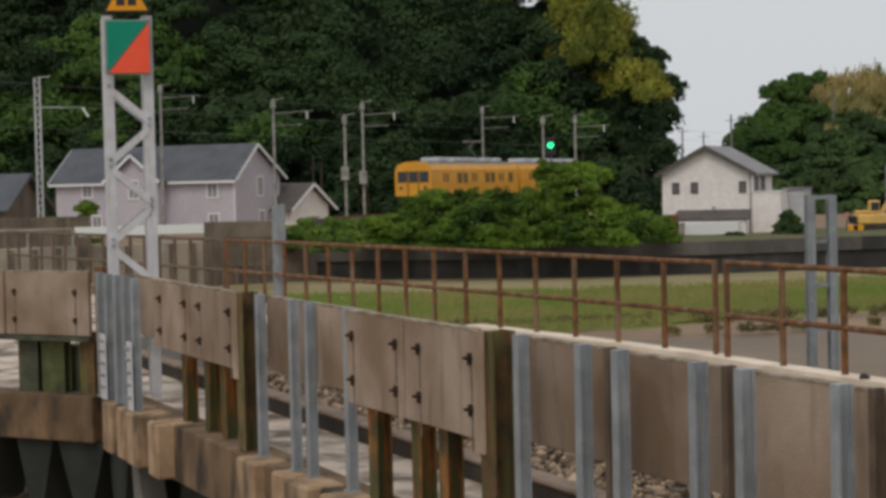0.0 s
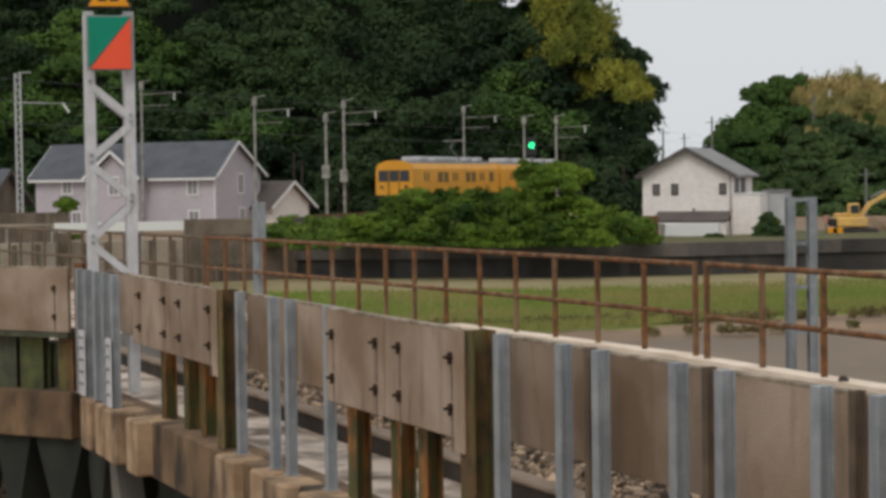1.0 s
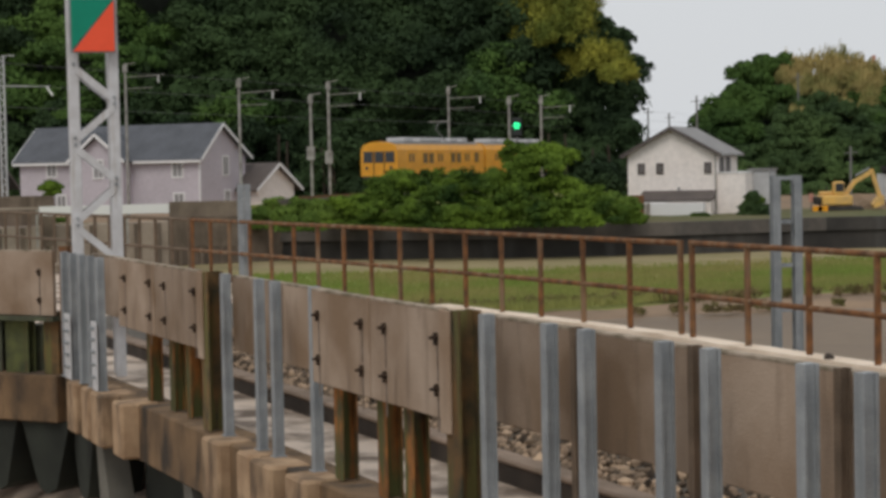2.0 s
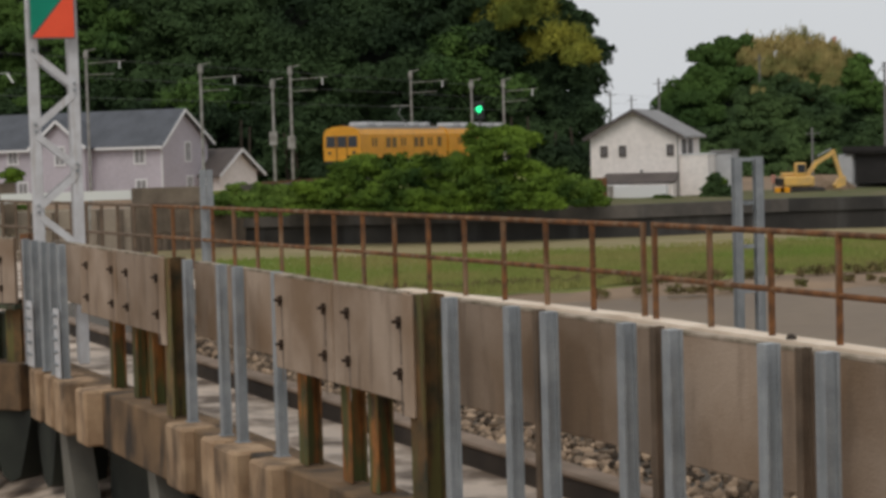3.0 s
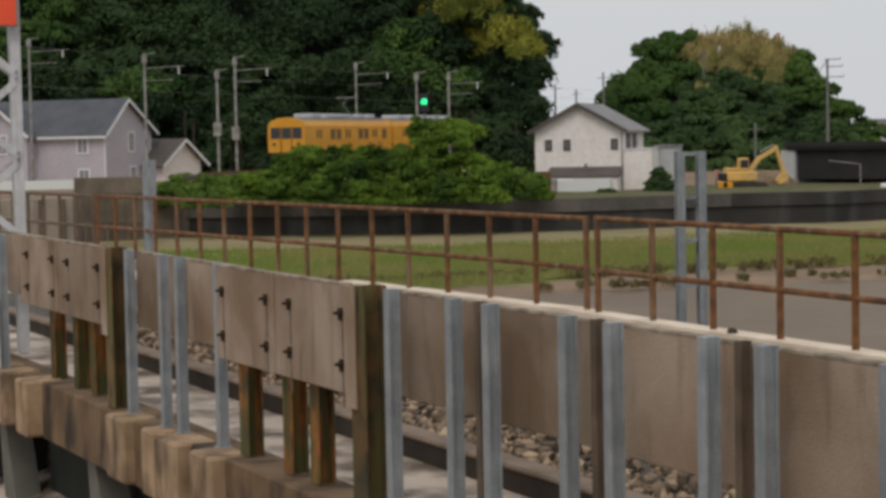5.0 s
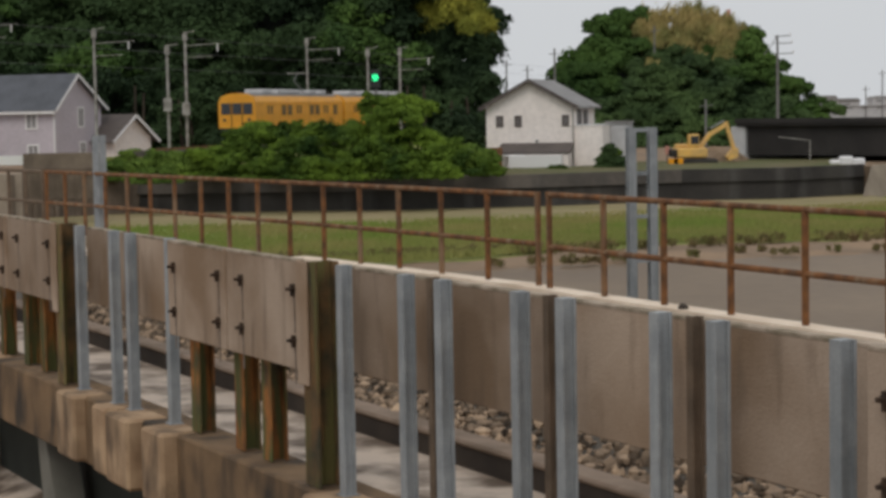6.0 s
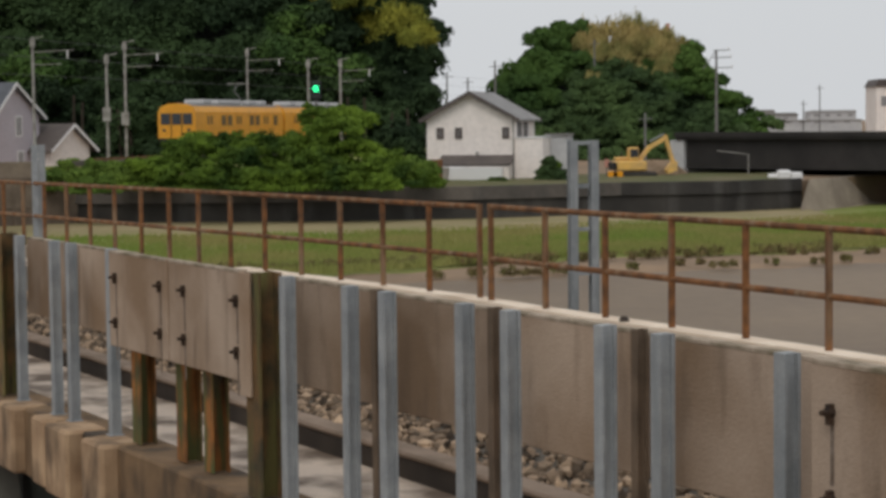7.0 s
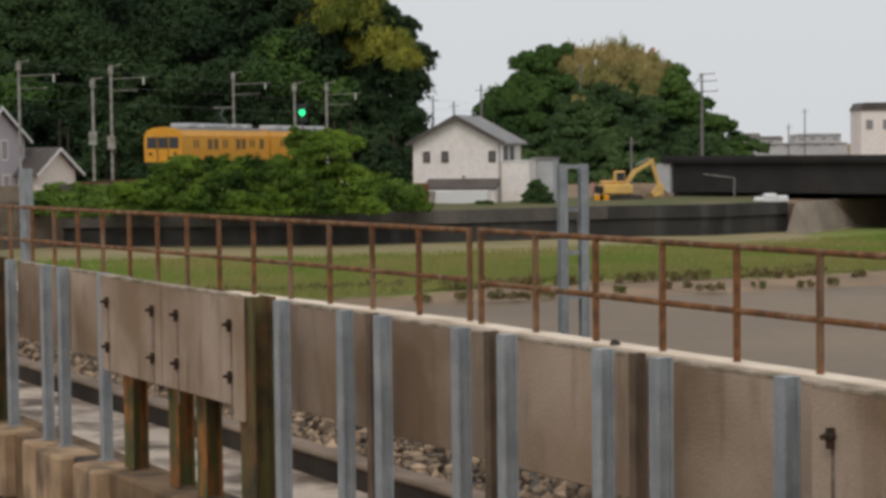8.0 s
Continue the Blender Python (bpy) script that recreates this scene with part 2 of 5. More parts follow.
def prism(outline, y0, y1, m=None):
    """An outline of (x, z) pushed from y0 to y1."""
    bm = bmesh.new()
    f = [bm.verts.new((x, y0, z)) for x, z in outline]
    g = [bm.verts.new((x, y1, z)) for x, z in outline]
    bm.faces.new(f)
    bm.faces.new(g[::-1])
    for i in range(len(f)):
        j = (i + 1) % len(f)
        bm.faces.new((f[j], f[i], g[i], g[j]))
    bmesh.ops.recalc_face_normals(bm, faces=bm.faces)
    if m is not None:
        bm.transform(m)
    return bm


def add_prism(bm, outline, y0, y1, m=None):
    other = prism(outline, y0, y1, m)
    me = bpy.data.meshes.new("tmp")
    other.to_mesh(me)
    other.free()
    bm.from_mesh(me)
    bpy.data.meshes.remove(me)
    return bm


def from_arrays(name, verts, faces, mat, parent=None, smooth=False):
    me = bpy.data.meshes.new(name)
    me.from_pydata([tuple(v) for v in verts], [], [tuple(f) for f in faces])
    for m in (mat if isinstance(mat, (list, tuple)) else [mat]):
        me.materials.append(m)
    if smooth:
        me.polygons.foreach_set("use_smooth", [True] * len(me.polygons))
    ob = new(name, me)
    if parent is not None:
        ob.parent = parent
    return ob


def leaves(centres, radii, count, size, rng, squash=0.8, shell=0.55, plume=0.0):
    """Leaf cards scattered through blobs: verts and faces of many small bent quads."""
    n = len(centres) * count
    c = np.repeat(np.asarray(centres, float), count, 0)
    r = np.repeat(np.asarray(radii, float), count)
    d = rng.normal(size=(n, 3))
    d /= np.linalg.norm(d, axis=1)[:, None]
    d[:, 2] = np.where(d[:, 2] < -0.35, -d[:, 2], d[:, 2])
    rad = r * (shell + (1 - shell) * rng.random(n) ** 0.5) * (1 + 0.12 * rng.normal(size=n))
    p = c + d * rad[:, None] * np.array([1, 1, squash])
    nrm = d + 0.4 * rng.normal(size=(n, 3))
    nrm /= np.linalg.norm(nrm, axis=1)[:, None]
    u = np.cross(nrm, rng.normal(size=(n, 3)))
    u /= np.linalg.norm(u, axis=1)[:, None]
    if plume:
        u = u + plume * np.array([0.25, 0, 1.0])
        u /= np.linalg.norm(u, axis=1)[:, None]
        nrm = np.cross(u, np.cross(nrm, u))
        nrm /= np.linalg.norm(nrm, axis=1)[:, None]
    v = np.cross(nrm, u)
    s = size * (0.6 + 0.8 * rng.random(n))[:, None]
    tip, root = p + u * s, p - u * s
    side = (0.2 if plume else 0.45) * s * v
    quad = np.stack([root, p + side - 0.15 * s * nrm, tip, p - side - 0.15 * s * nrm], 1).reshape(-1, 3)
    faces = np.arange(4 * n).reshape(-1, 4)
    return quad, faces


# ---- the near viaduct: frame of its edge, x along it towards the viewer, y across it ----
EDGE = pose(-1.265, 15.75, 0, 0, 0, -60.17)
TOP, LOW, BASE = 6.75, 5.85, 4.94


def galvanised_post(x, y=-0.08, top=TOP + 0.0, base=BASE, w=0.092):
    t = thing("galvanised_post", EDGE @ pose(x, y, base), "galvanised steel channel post on the bridge edge", "post", "galvanised posts of the viaduct")
    h = top - base
    u = [(-w / 2, -0.05), (w / 2, -0.05), (w / 2, -0.03), (w / 2 - 0.02, -0.03), (w / 2 - 0.02, 0.03), (w / 2, 0.03), (w / 2, 0.05), (-w / 2, 0.05)]
    bm = prism(u, 0, h)
    bm.transform(Matrix.Diagonal((1, 1, -1, 1)) @ Matrix.Rotation(radians(90), 4, "X") @ Matrix.Diagonal((1, 1, -1, 1)))
    lowest = min(v.co.z for v in bm.verts)
    bmesh.ops.translate(bm, vec=(0, 0, -lowest), verts=bm.verts)
    bmesh.ops.recalc_face_normals(bm, faces=bm.faces)
    part("channel", bm, M_GALV, t)
    part("foot_plate", box(-0.07, 0.07, -0.07, 0.07, 0, 0.014), M_GALV, t)
    return t


def rusty_post(x, y=0.05, top=LOW + 0.02, w=0.19, base=BASE, mat=None, d=0.08):
    mat = mat or M_RUST
    t = thing("rusty_post", EDGE @ pose(x, y, base), "rusty mossy steel H-section post", "post", "rusty posts of the viaduct")
    h = top - base
    part("front_flange", box(-w / 2, w / 2, -d, -d + 0.016, 0, h), mat, t)
    part("web", box(-0.008, 0.008, -d + 0.016, d - 0.016, 0, h), mat, t)
    part("rear_flange", box(-w / 2, w / 2, d - 0.016, d, 0, h), mat, t)
    return t


def panel(x0, x1, y, bolts=False, m=EDGE, low=LOW, top=TOP, insets=(0.2, 0.26)):
    t = thing("concrete_panel", m @ pose((x0 + x1) / 2, y, low), "weathered grey precast concrete panel" + (" with rusty bolts" if bolts else " hung behind the posts"), "panel", "concrete panels of the viaduct")
    w, h = (x1 - x0) / 2 - 0.008, top - low
    part("slab", box(-w, w, -0.035, 0.035, 0, h, 0.008), M_PANEL, t)
    part("top_edge", box(-w + 0.01, w - 0.01, -0.038, 0.038, h - 0.022, h + 0.004, 0.004), M_EDGE, t, "pale weathered top edge")
    if bolts:
        for bx in (-w + insets[0], w - insets[1]):
            for bz in (0.24, 0.66):
                b = bar((bx, -0.034, bz), (bx, -0.075, bz), 0.05, roundness=8)
                add_bar(b, (bx, -0.07, bz), (bx, -0.11, bz), 0.028, roundness=6)
                add_box(b, bx - 0.014, bx + 0.014, -0.07, -0.034, bz - 0.06, bz + 0.04)
                part("bolt", b, M_BOLT, t, "rusty bolt and washer")
                part("stain", box(bx - 0.014, bx + 0.014, -0.0375, -0.034, bz - 0.36, bz - 0.05), M_STAIN, t, "rust streak")
    return t


for x in (-6.93, -5.73, -5.19, 0.01, 1.09, 1.67, 2.75, 3.32, 4.37, 4.93, 5.99):
    galvanised_post(x + 0.15)
galvanised_post(-3.95, -0.04)
for x in (7.1, 8.7):
    galvanised_post(x, 0.05)
for x in (-14.05, -13.5, -12.95, -12.4, -11.85):
    galvanised_post(x, -0.30, w=0.13)
for x, w in ((-10.4, 0.2), (-9.3, 0.2), (-8.55, 0.19), (-3.38, 0.22), (-2.25, 0.21), (-1.62, 0.19)):
    rusty_post(x, w=w)
for x in (-7.45, -0.42):
    big = rusty_post(x + 0.08, y=-0.06, top=TOP, w=0.28, mat=M_DARKRUST, d=0.1)
    part("concrete_infill", box(-0.2, 0.0, -0.128, -0.102, LOW - BASE - 0.1, TOP - BASE - 0.004, 0.006), M_PANEL, big, "pale weathered concrete strip on the flange")
for x in (1.40, 3.05, 4.66, -5.53):
    rusty_post(x, y=0.06, top=TOP - 0.02, w=0.06, mat=M_OLDSTEEL, d=0.04)
for x0, x1, b0, b1 in ((-11.45, -9.6, 0.42, 0.15), (-9.56, -7.62, 0.5, 0.12), (-3.72, -2.2, 0.2, 0.15), (-2.17, -0.58, 0.37, 0.06), (6.40, 7.95, 0.16, 0.26), (7.98, 9.6, 0.2, 0.26)):
    panel(x0, x1, -0.12, True, insets=(b0, b1))
for x0, x1 in ((-14.4, -11.6), (-7.3, -5.55), (-5.5, -3.9), (-0.3, 1.38), (1.42, 3.05), (3.07, 4.66), (4.68, 6.6), (6.62, 9.4)):
    panel(x0, x1, 0.19, top=TOP - 0.05)

# deck, kerb, ballast and edge beam
def far_edge(y):
    """The curving far edge of the viaduct: its x at a given y."""
    return 18.5555 - 0.534794 * y - 0.001868 * y * y if y > 30.6 else 0.435 + 0.5618 * (30.4 - y)


NEAR = [EDGE @ Vector((x, 0.0, 0)) for x in (14, -14.6)]
bend = Vector((-26.0, 36.3, 0))
far_line = [(far_edge(y) + 0.12, y + 0.08) for y in np.arange(66, 11, -2.5)]
outline = [(NEAR[0].x, NEAR[0].y), (NEAR[1].x, NEAR[1].y), (bend.x, bend.y), (-38.0, 66.0)] + far_line
deck_bm = bmesh.new()
for z in (4.55, 4.87):
    deck_bm.faces.new([deck_bm.verts.new((x, y, z)) for x, y in outline])
deck_bm.verts.ensure_lookup_table()
n = len(outline)
for i in range(n):
    j = (i + 1) % n
    deck_bm.faces.new((deck_bm.verts[i], deck_bm.verts[j], deck_bm.verts[n + j], deck_bm.verts[n + i]))
bmesh.ops.recalc_face_normals(deck_bm, faces=deck_bm.faces)
deck = part("viaduct_deck", deck_bm, M_DECK)
tagged(deck, "pale worn concrete viaduct deck", "deck", kind="structure")
# The side takes the dark tone, standing in for its shade.
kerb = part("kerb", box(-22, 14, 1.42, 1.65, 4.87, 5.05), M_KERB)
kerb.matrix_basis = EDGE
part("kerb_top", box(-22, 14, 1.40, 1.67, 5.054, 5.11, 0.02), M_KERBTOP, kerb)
tagged(kerb, "brown concrete kerb along the ballast, its shaded side painted dark", "kerb", kind="structure")
edge_beam = part("edge_beam", box(-14.6, 14, -0.22, 0.28, 4.2, BASE - 0.012, 0.02), M_BEAM)
edge_beam.matrix_basis = EDGE
tagged(edge_beam, "dark stained concrete edge beam of the viaduct", "beam", kind="structure")
for x0, x1, out in ((-13.4, -12.9, -0.46), (-12.6, -12.15, -0.44), (-11.95, -11.35, -0.46), (-10.75, -10.25, -0.45), (-6.95, -6.3, -0.36), (-5.7, -5.25, -0.34), (-5.1, -4.4, -0.39), (-4.0, -3.4, -0.38),
                    (-0.1, 0.45, -0.38), (0.95, 1.5, -0.38), (1.55, 2.1, -0.37), (2.65, 3.2, -0.38), (3.25, 3.75, -0.37), (4.3, 4.8, -0.38), (4.85, 5.4, -0.38), (5.9, 6.4, -0.37)):
    p = part("post_plinth", box(0, x1 - x0, out, 0.06, 4.23, BASE + 0.004, 0.03), M_PLINTH)
    p.matrix_basis = EDGE @ pose(x0, 0, 0)
    tagged(p, "pale beige concrete plinth cast on the edge beam", "plinth", "plinths")


def curved_kerb(y0, y1, step, half, z0, z1):
    """A kerb along the far edge between two values of y."""
    v, f = [], []
    ys = np.arange(y0, y1 + 0.01, step)
    for i, y in enumerate(ys):
        side = Vector((1.0, 0.534794 + 0.003736 * y, 0)).normalized() * half
        lift = 0.012 * noise.noise((y * 1.7, 0.3, 4.0))
        x = far_edge(y)
        v += [(x - side.x, y - side.y, z0), (x - side.x, y - side.y, z1 + lift), (x + side.x, y + side.y, z1 + lift), (x + side.x, y + side.y, z0)]
        if i:
            a = 4 * (i - 1)
            f += [(a + k, a + (k + 1) % 4, a + 4 + (k + 1) % 4, a + 4 + k) for k in range(4)]
    f += [(0, 1, 2, 3), (len(v) - 1, len(v) - 2, len(v) - 3, len(v) - 4)]
    return v, f


v, f = curved_kerb(13.0, 37.6, 0.6, 0.2, 4.88, 5.19)
tagged(from_arrays("far_parapet", v, f, M_COPING), "pale weathered concrete parapet kerb", "parapet", kind="structure")
v, f = curved_kerb(37.62, 66.0, 0.7, 0.2, 4.88, 5.12)
tagged(from_arrays("far_parapet_old", v, f, M_EDGE), "brown stained older length of the parapet kerb", "parapet", kind="structure")
bedm = prism([(1.66, 4.88), (1.67, 5.04), (2.9, 5.36), (4.4, 5.36), (5.2, 5.02), (7.6, 5.0), (7.6, 4.88)], -22, 14)
bedm.transform(Matrix(((0, 1, 0, 0), (1, 0, 0, 0), (0, 0, 1, 0), (0, 0, 0, 1))))
bmesh.ops.recalc_face_normals(bedm, faces=bedm.faces)
bed = part("ballast_bed", bedm, M_BED)
bed.matrix_basis = EDGE
tagged(bed, "brown ballast bed of the track", "ballast", kind="structure")
rng = np.random.default_rng(5)
ico = bmesh.new()
bmesh.ops.create_icosphere(ico, subdivisions=1, radius=1)
ico_v = np.array([v.co for v in ico.verts])
ico_f = np.array([[v.index for v in f.verts] for f in ico.faces])
ico.free()
count = 13000
pos = np.stack([rng.uniform(-16, 10, count), 1.68 + 2.2 * rng.random(count) ** 1.2, np.zeros(count)], 1)
pos[:, 2] = 5.05 + 0.31 * np.clip((pos[:, 1] - 1.67) / 1.23, 0, 1) + 0.03 * rng.random(count)
scl = (0.022 + 0.055 * rng.random(count) ** 2)[:, None, None] * rng.uniform(0.45, 1.4, (count, 1, 3))
sv = ico_v[None] * scl * rng.uniform(0.6, 1.25, (count, 12, 1)) + pos[:, None]
sf = ico_f[None] + 12 * np.arange(count)[:, None, None]
stones = from_arrays("ballast_stones", sv.reshape(-1, 3), sf.reshape(-1, 3), M_STONE)
stones.matrix_basis = EDGE
tagged(stones, "loose grey brown track ballast stones", "ballast", kind="stuff")

# the railing on the far side: a straight length, then one that follows the curve
RAIL = pose(0.435, 30.4, 0, 0, 0, -60.67)


def rail_bars(parent, posts, heights, mat):
    for p in posts:
        part("post", bar((p.x, p.y, 5.06), (p.x, p.y, heights[0]), 0.095, roundness=8), mat, parent)
    for h in heights:
        for k in range(0, len(posts) - 1, 2):
            a, b = posts[k], posts[min(k + 2, len(posts) - 1)]
            part("rail", bar((a.x, a.y, h), (b.x, b.y, h), 0.085, roundness=8), mat, parent)
    for p in (posts[0], posts[-1]):
        part("elbow", bar((p.x, p.y, heights[0] - 0.05), (p.x, p.y, heights[0] + 0.043), 0.105, roundness=8), mat, parent)


def along_edge(s):
    """The point of the far edge that lies s metres along it from the joint."""
    y, done = 30.68, 0.0
    while done < s:
        x0 = far_edge(y)
        y += 0.02
        done += math.hypot(far_edge(y) - x0, 0.02)
    return Vector((far_edge(y), y, 0))


railing = thing("rusty_railing", pose(0, 0, 0), "rusty brown steel pipe railing on the far parapet", "railing", "railing lengths")
rail_bars(railing, [RAIL @ Vector((0.25 + 1.575 * k, 0, 0)) for k in range(9)], (6.63, 5.83), M_RAILRUST)
railing = thing("rusty_railing", pose(0, 0, 0), "rusty brown pipe railing bending along the parapet", "railing", "railing lengths")
rail_bars(railing, [along_edge(1.48 * k - 0.0085 * k * k) for k in range(17)], (6.61, 5.84), M_RAILRUST)
railing = thing("rusty_railing", pose(0, 0, 0), "weathered grey brown far length of pipe railing", "railing", "railing lengths")
rail_bars(railing, [along_edge(21.72 + 1.19 * k) for k in range(17)], (6.61, 5.84), M_OLDSTEEL)


def steel_gantry(m, label, uprights=(-0.17, 0.17), w=0.062, rungs=True):
    t = thing("steel_gantry", m, label, "gantry")
    for x in uprights:
        bm = box(x - w, x + w, -0.1, -0.088, -4, 0)
        add_box(bm, x - 0.006, x + 0.006, -0.088, 0.088, -4, 0)
        add_box(bm, x - w, x + w, 0.088, 0.1, -4, 0)
        part("upright", bm, M_GALV, t)
    for z in (-0.04, -0.72, -1.4, -2.1) if rungs else ():
        part("rung", box(-0.1, 0.1, -0.03, 0.03, z - 0.03, z + 0.03), M_GALV, t)
    return t


steel_gantry(pose(2.035, 31.1, 7.62, 0, 0, 12), "galvanised steel ladder frame behind the railing")
steel_gantry(pose(-9.84, 46, 7.51, 0, 0, 12), "galvanised steel column beside the river", (-0.082, 0.082), 0.078, False)

# the wing that turns off at the mast
WING = pose(-8.62, 28.3, 0, 0, 0, -24.6)
for x0, x1 in ((-1.87, -0.16), (-3.65, -1.9), (-5.4, -3.68)):
    panel(x0, x1, -0.12, True, WING, 5.78)
for x, w, mat, label in ((-1.55, 0.4, M_GREENSTEEL, "dark green painted steel H-section post"), (-1.04, 0.46, M_MOSS, "moss covered green steel H-section post"), (-0.35, 0.3, M_DARKRUST, "dark rusty steel H-section post"),
                         (-3.3, 0.4, M_GREENSTEEL, "dark green painted steel H-section post"), (-2.8, 0.46, M_MOSS, "moss covered green steel H-section post")):
    t = tagged(rusty_post(0, w=w, mat=mat), label)
    t.matrix_basis = WING @ pose(x, 0.05, 4.9)
t = rusty_post(0, w=0.16, top=TOP + 0.05, mat=M_RAILRUST)
t.matrix_basis = WING @ pose(0.02, -0.05, 4.95)
# Added dark box, hides the bright deck between the first two posts.
filler = part("steel_box", box(-1.75, -0.82, 0.25, 0.5, 4.87, 5.6, 0.02), M_GREENSTEEL)
filler.matrix_basis = WING
tagged(filler, "dark green filler box added behind the wing posts", "steel box")
wing_beam = part("wing_beam", box(-6, -0.1, -0.22, 0.3, 4.2, 4.9, 0.02), M_BEAM)
wing_beam.matrix_basis = WING
tagged(wing_beam, "dark stained concrete beam of the wing", "beam", kind="structure")
ledge = part("wing_ledge", box(-6, -0.15, -0.2, 0.1, 5.70, 5.765), M_GREENSTEEL)
ledge.matrix_basis = WING
tagged(ledge, "dark green steel ledge under the panels", "ledge", kind="structure")
# Corbels carry the shade below the beam in their dark colour.
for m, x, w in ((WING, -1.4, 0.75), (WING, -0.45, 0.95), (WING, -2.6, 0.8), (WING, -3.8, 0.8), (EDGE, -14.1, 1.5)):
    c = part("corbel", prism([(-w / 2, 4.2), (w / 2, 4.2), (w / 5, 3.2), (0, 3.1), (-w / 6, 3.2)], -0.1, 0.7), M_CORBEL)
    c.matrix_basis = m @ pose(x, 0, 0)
    tagged(c, "tapered concrete corbel under the beam, shade in its dark colour", "corbel", "corbels")

for x in (-13.35, -8.75, -4.15):
    c = part("pier_web", prism([(-0.12, 4.2), (0.2, 4.2), (1.25, 2.2), (0.3, 2.2)], -0.05, 0.3), M_PIER)
    c.matrix_basis = EDGE @ pose(x, 0, 0)
    tagged(c, "pale sloping concrete web under the edge beam", "pier", "webs under the beam")
# Dark panel added behind the webs in place of the shaded void.
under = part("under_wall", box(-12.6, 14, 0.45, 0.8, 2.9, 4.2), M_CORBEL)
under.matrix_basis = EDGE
tagged(under, "dark panel standing in for the shaded void under the viaduct", "girder", kind="structure")

# ---- lattice mast with signs ----
mast = thing("lattice_mast", pose(-7.95, 27.62, BASE, 0, 0, 19), "white painted steel lattice mast with bolted bracing", "mast")
LEG = 0.28
for x in (-LEG, LEG):
    for y in (-0.0, 0.5):
        part("leg", box(x - 0.075, x + 0.075, y - 0.075, y + 0.075, 0.0, 5.5, 0.008), M_WHITE, mast)
for y in (-0.085, 0.585):
    z, side = 4.52, -1
    while z > 1.6:
        part("brace", prism([(side * LEG, z), (side * LEG, z - 0.13), (-side * LEG, z - 0.60), (-side * LEG, z - 0.47)], y - 0.007, y + 0.007), M_WHITE, mast)
        for bx, bz in ((side * LEG, z - 0.02), (-side * LEG, z - 0.50)):
            part("bolt", bar((bx, y - 0.005, bz), (bx, y - 0.03, bz), 0.05, roundness=6), M_GALV, mast)
        z, side = z - 0.575, -side
for x, w in ((-13.5, 0.34), (-11.85, 0.26)):
    plate = thing("bracket_plate", EDGE @ pose(x, -0.40, BASE), "white painted bracket plate with bolt rows", "bracket", "mast brackets")
    part("plate", box(-w / 2, w / 2, -0.012, 0.012, 0.02, 0.95, 0.004), M_WHITE, plate)
    for bz in (0.2, 0.37, 0.54, 0.71, 0.86):
        for bx in (-w / 2 + 0.06, w / 2 - 0.06):
            part("bolt", bar((bx, -0.012, bz), (bx, -0.05, bz), 0.05, roundness=6), M_GALV, plate)
sign = thing("square_sign", pose(-7.88, 27.42, 9.61, 0, 0, 19), "square sign, green and vermilion halves across a diagonal", "sign")
s = 0.30
for nm, mat, pts in (("green_half", M_SIGNGREEN, [(-s, 0.02), (-s, 0.74), (s, 0.74)]), ("red_half", M_SIGNRED, [(-s + 0.02, 0.0), (s, 0.0), (s, 0.72)])):
    part(nm, prism(pts, -0.03, 0.0), mat, sign)
part("backing", box(-s - 0.02, s + 0.02, 0.004, 0.03, -0.02, 0.76), M_GALV, sign)
tri = thing("triangle_sign", pose(-7.88, 27.42, 10.47, 0, 0, 19), "orange triangular warning sign with black border", "sign")
part("border", prism([(-0.34, 0), (0.34, 0), (0.0, 0.62)], 0.0, 0.03), M_BLACK, tri)
part("face", prism([(-0.29, 0.03), (0.29, 0.03), (0.0, 0.55)], -0.03, -0.004), M_SIGNORANGE, tri)
for bx in (-0.09, 0.07):
    part("lettering", box(bx - 0.06, bx + 0.06, -0.036, -0.031, 0.10, 0.22), M_BLACK, tri)

# ---- river, grass, banks ----
WALL = [(-46.92, 121.71, 1.50), (-25.80, 123.50, 1.50), (-7.57, 121.91, 1.50), (1.31, 123.52, 1.50), (10.80, 128.06, 1.50), (18.01, 128.78, 1.50), (23.68, 133.15, 1.50)]
xs = [-2500, WALL[0][0] - 40] + [w[0] for w in WALL] + [120, 2500]
ys = [WALL[0][1], WALL[0][1]] + [w[1] for w in WALL] + [260, 900]
verts, faces = [], []
for x, y in zip(xs, ys):
    verts += [(x, -400, 0.7), (x, y - 60, 0.8), (x, y + 0.3, 1.0), (x, y + 0.31, 3.7), (x, y + 40, 3.9), (x, 4000, 3.9)]
for i in range(len(xs) - 1):
    for j in range(5):
        a = 6 * i + j
        faces.append((a, a + 6, a + 7, a + 1))
ground = tagged(from_arrays("ground", verts, faces, M_SAND), "sandy river bed and bank reaching the horizon", "ground", kind="structure")
water = part("river", box(-400, 600, -300, 220, 1.2, 1.3), M_WATER)
tagged(water, "calm brown grey river water", "water", kind="structure")


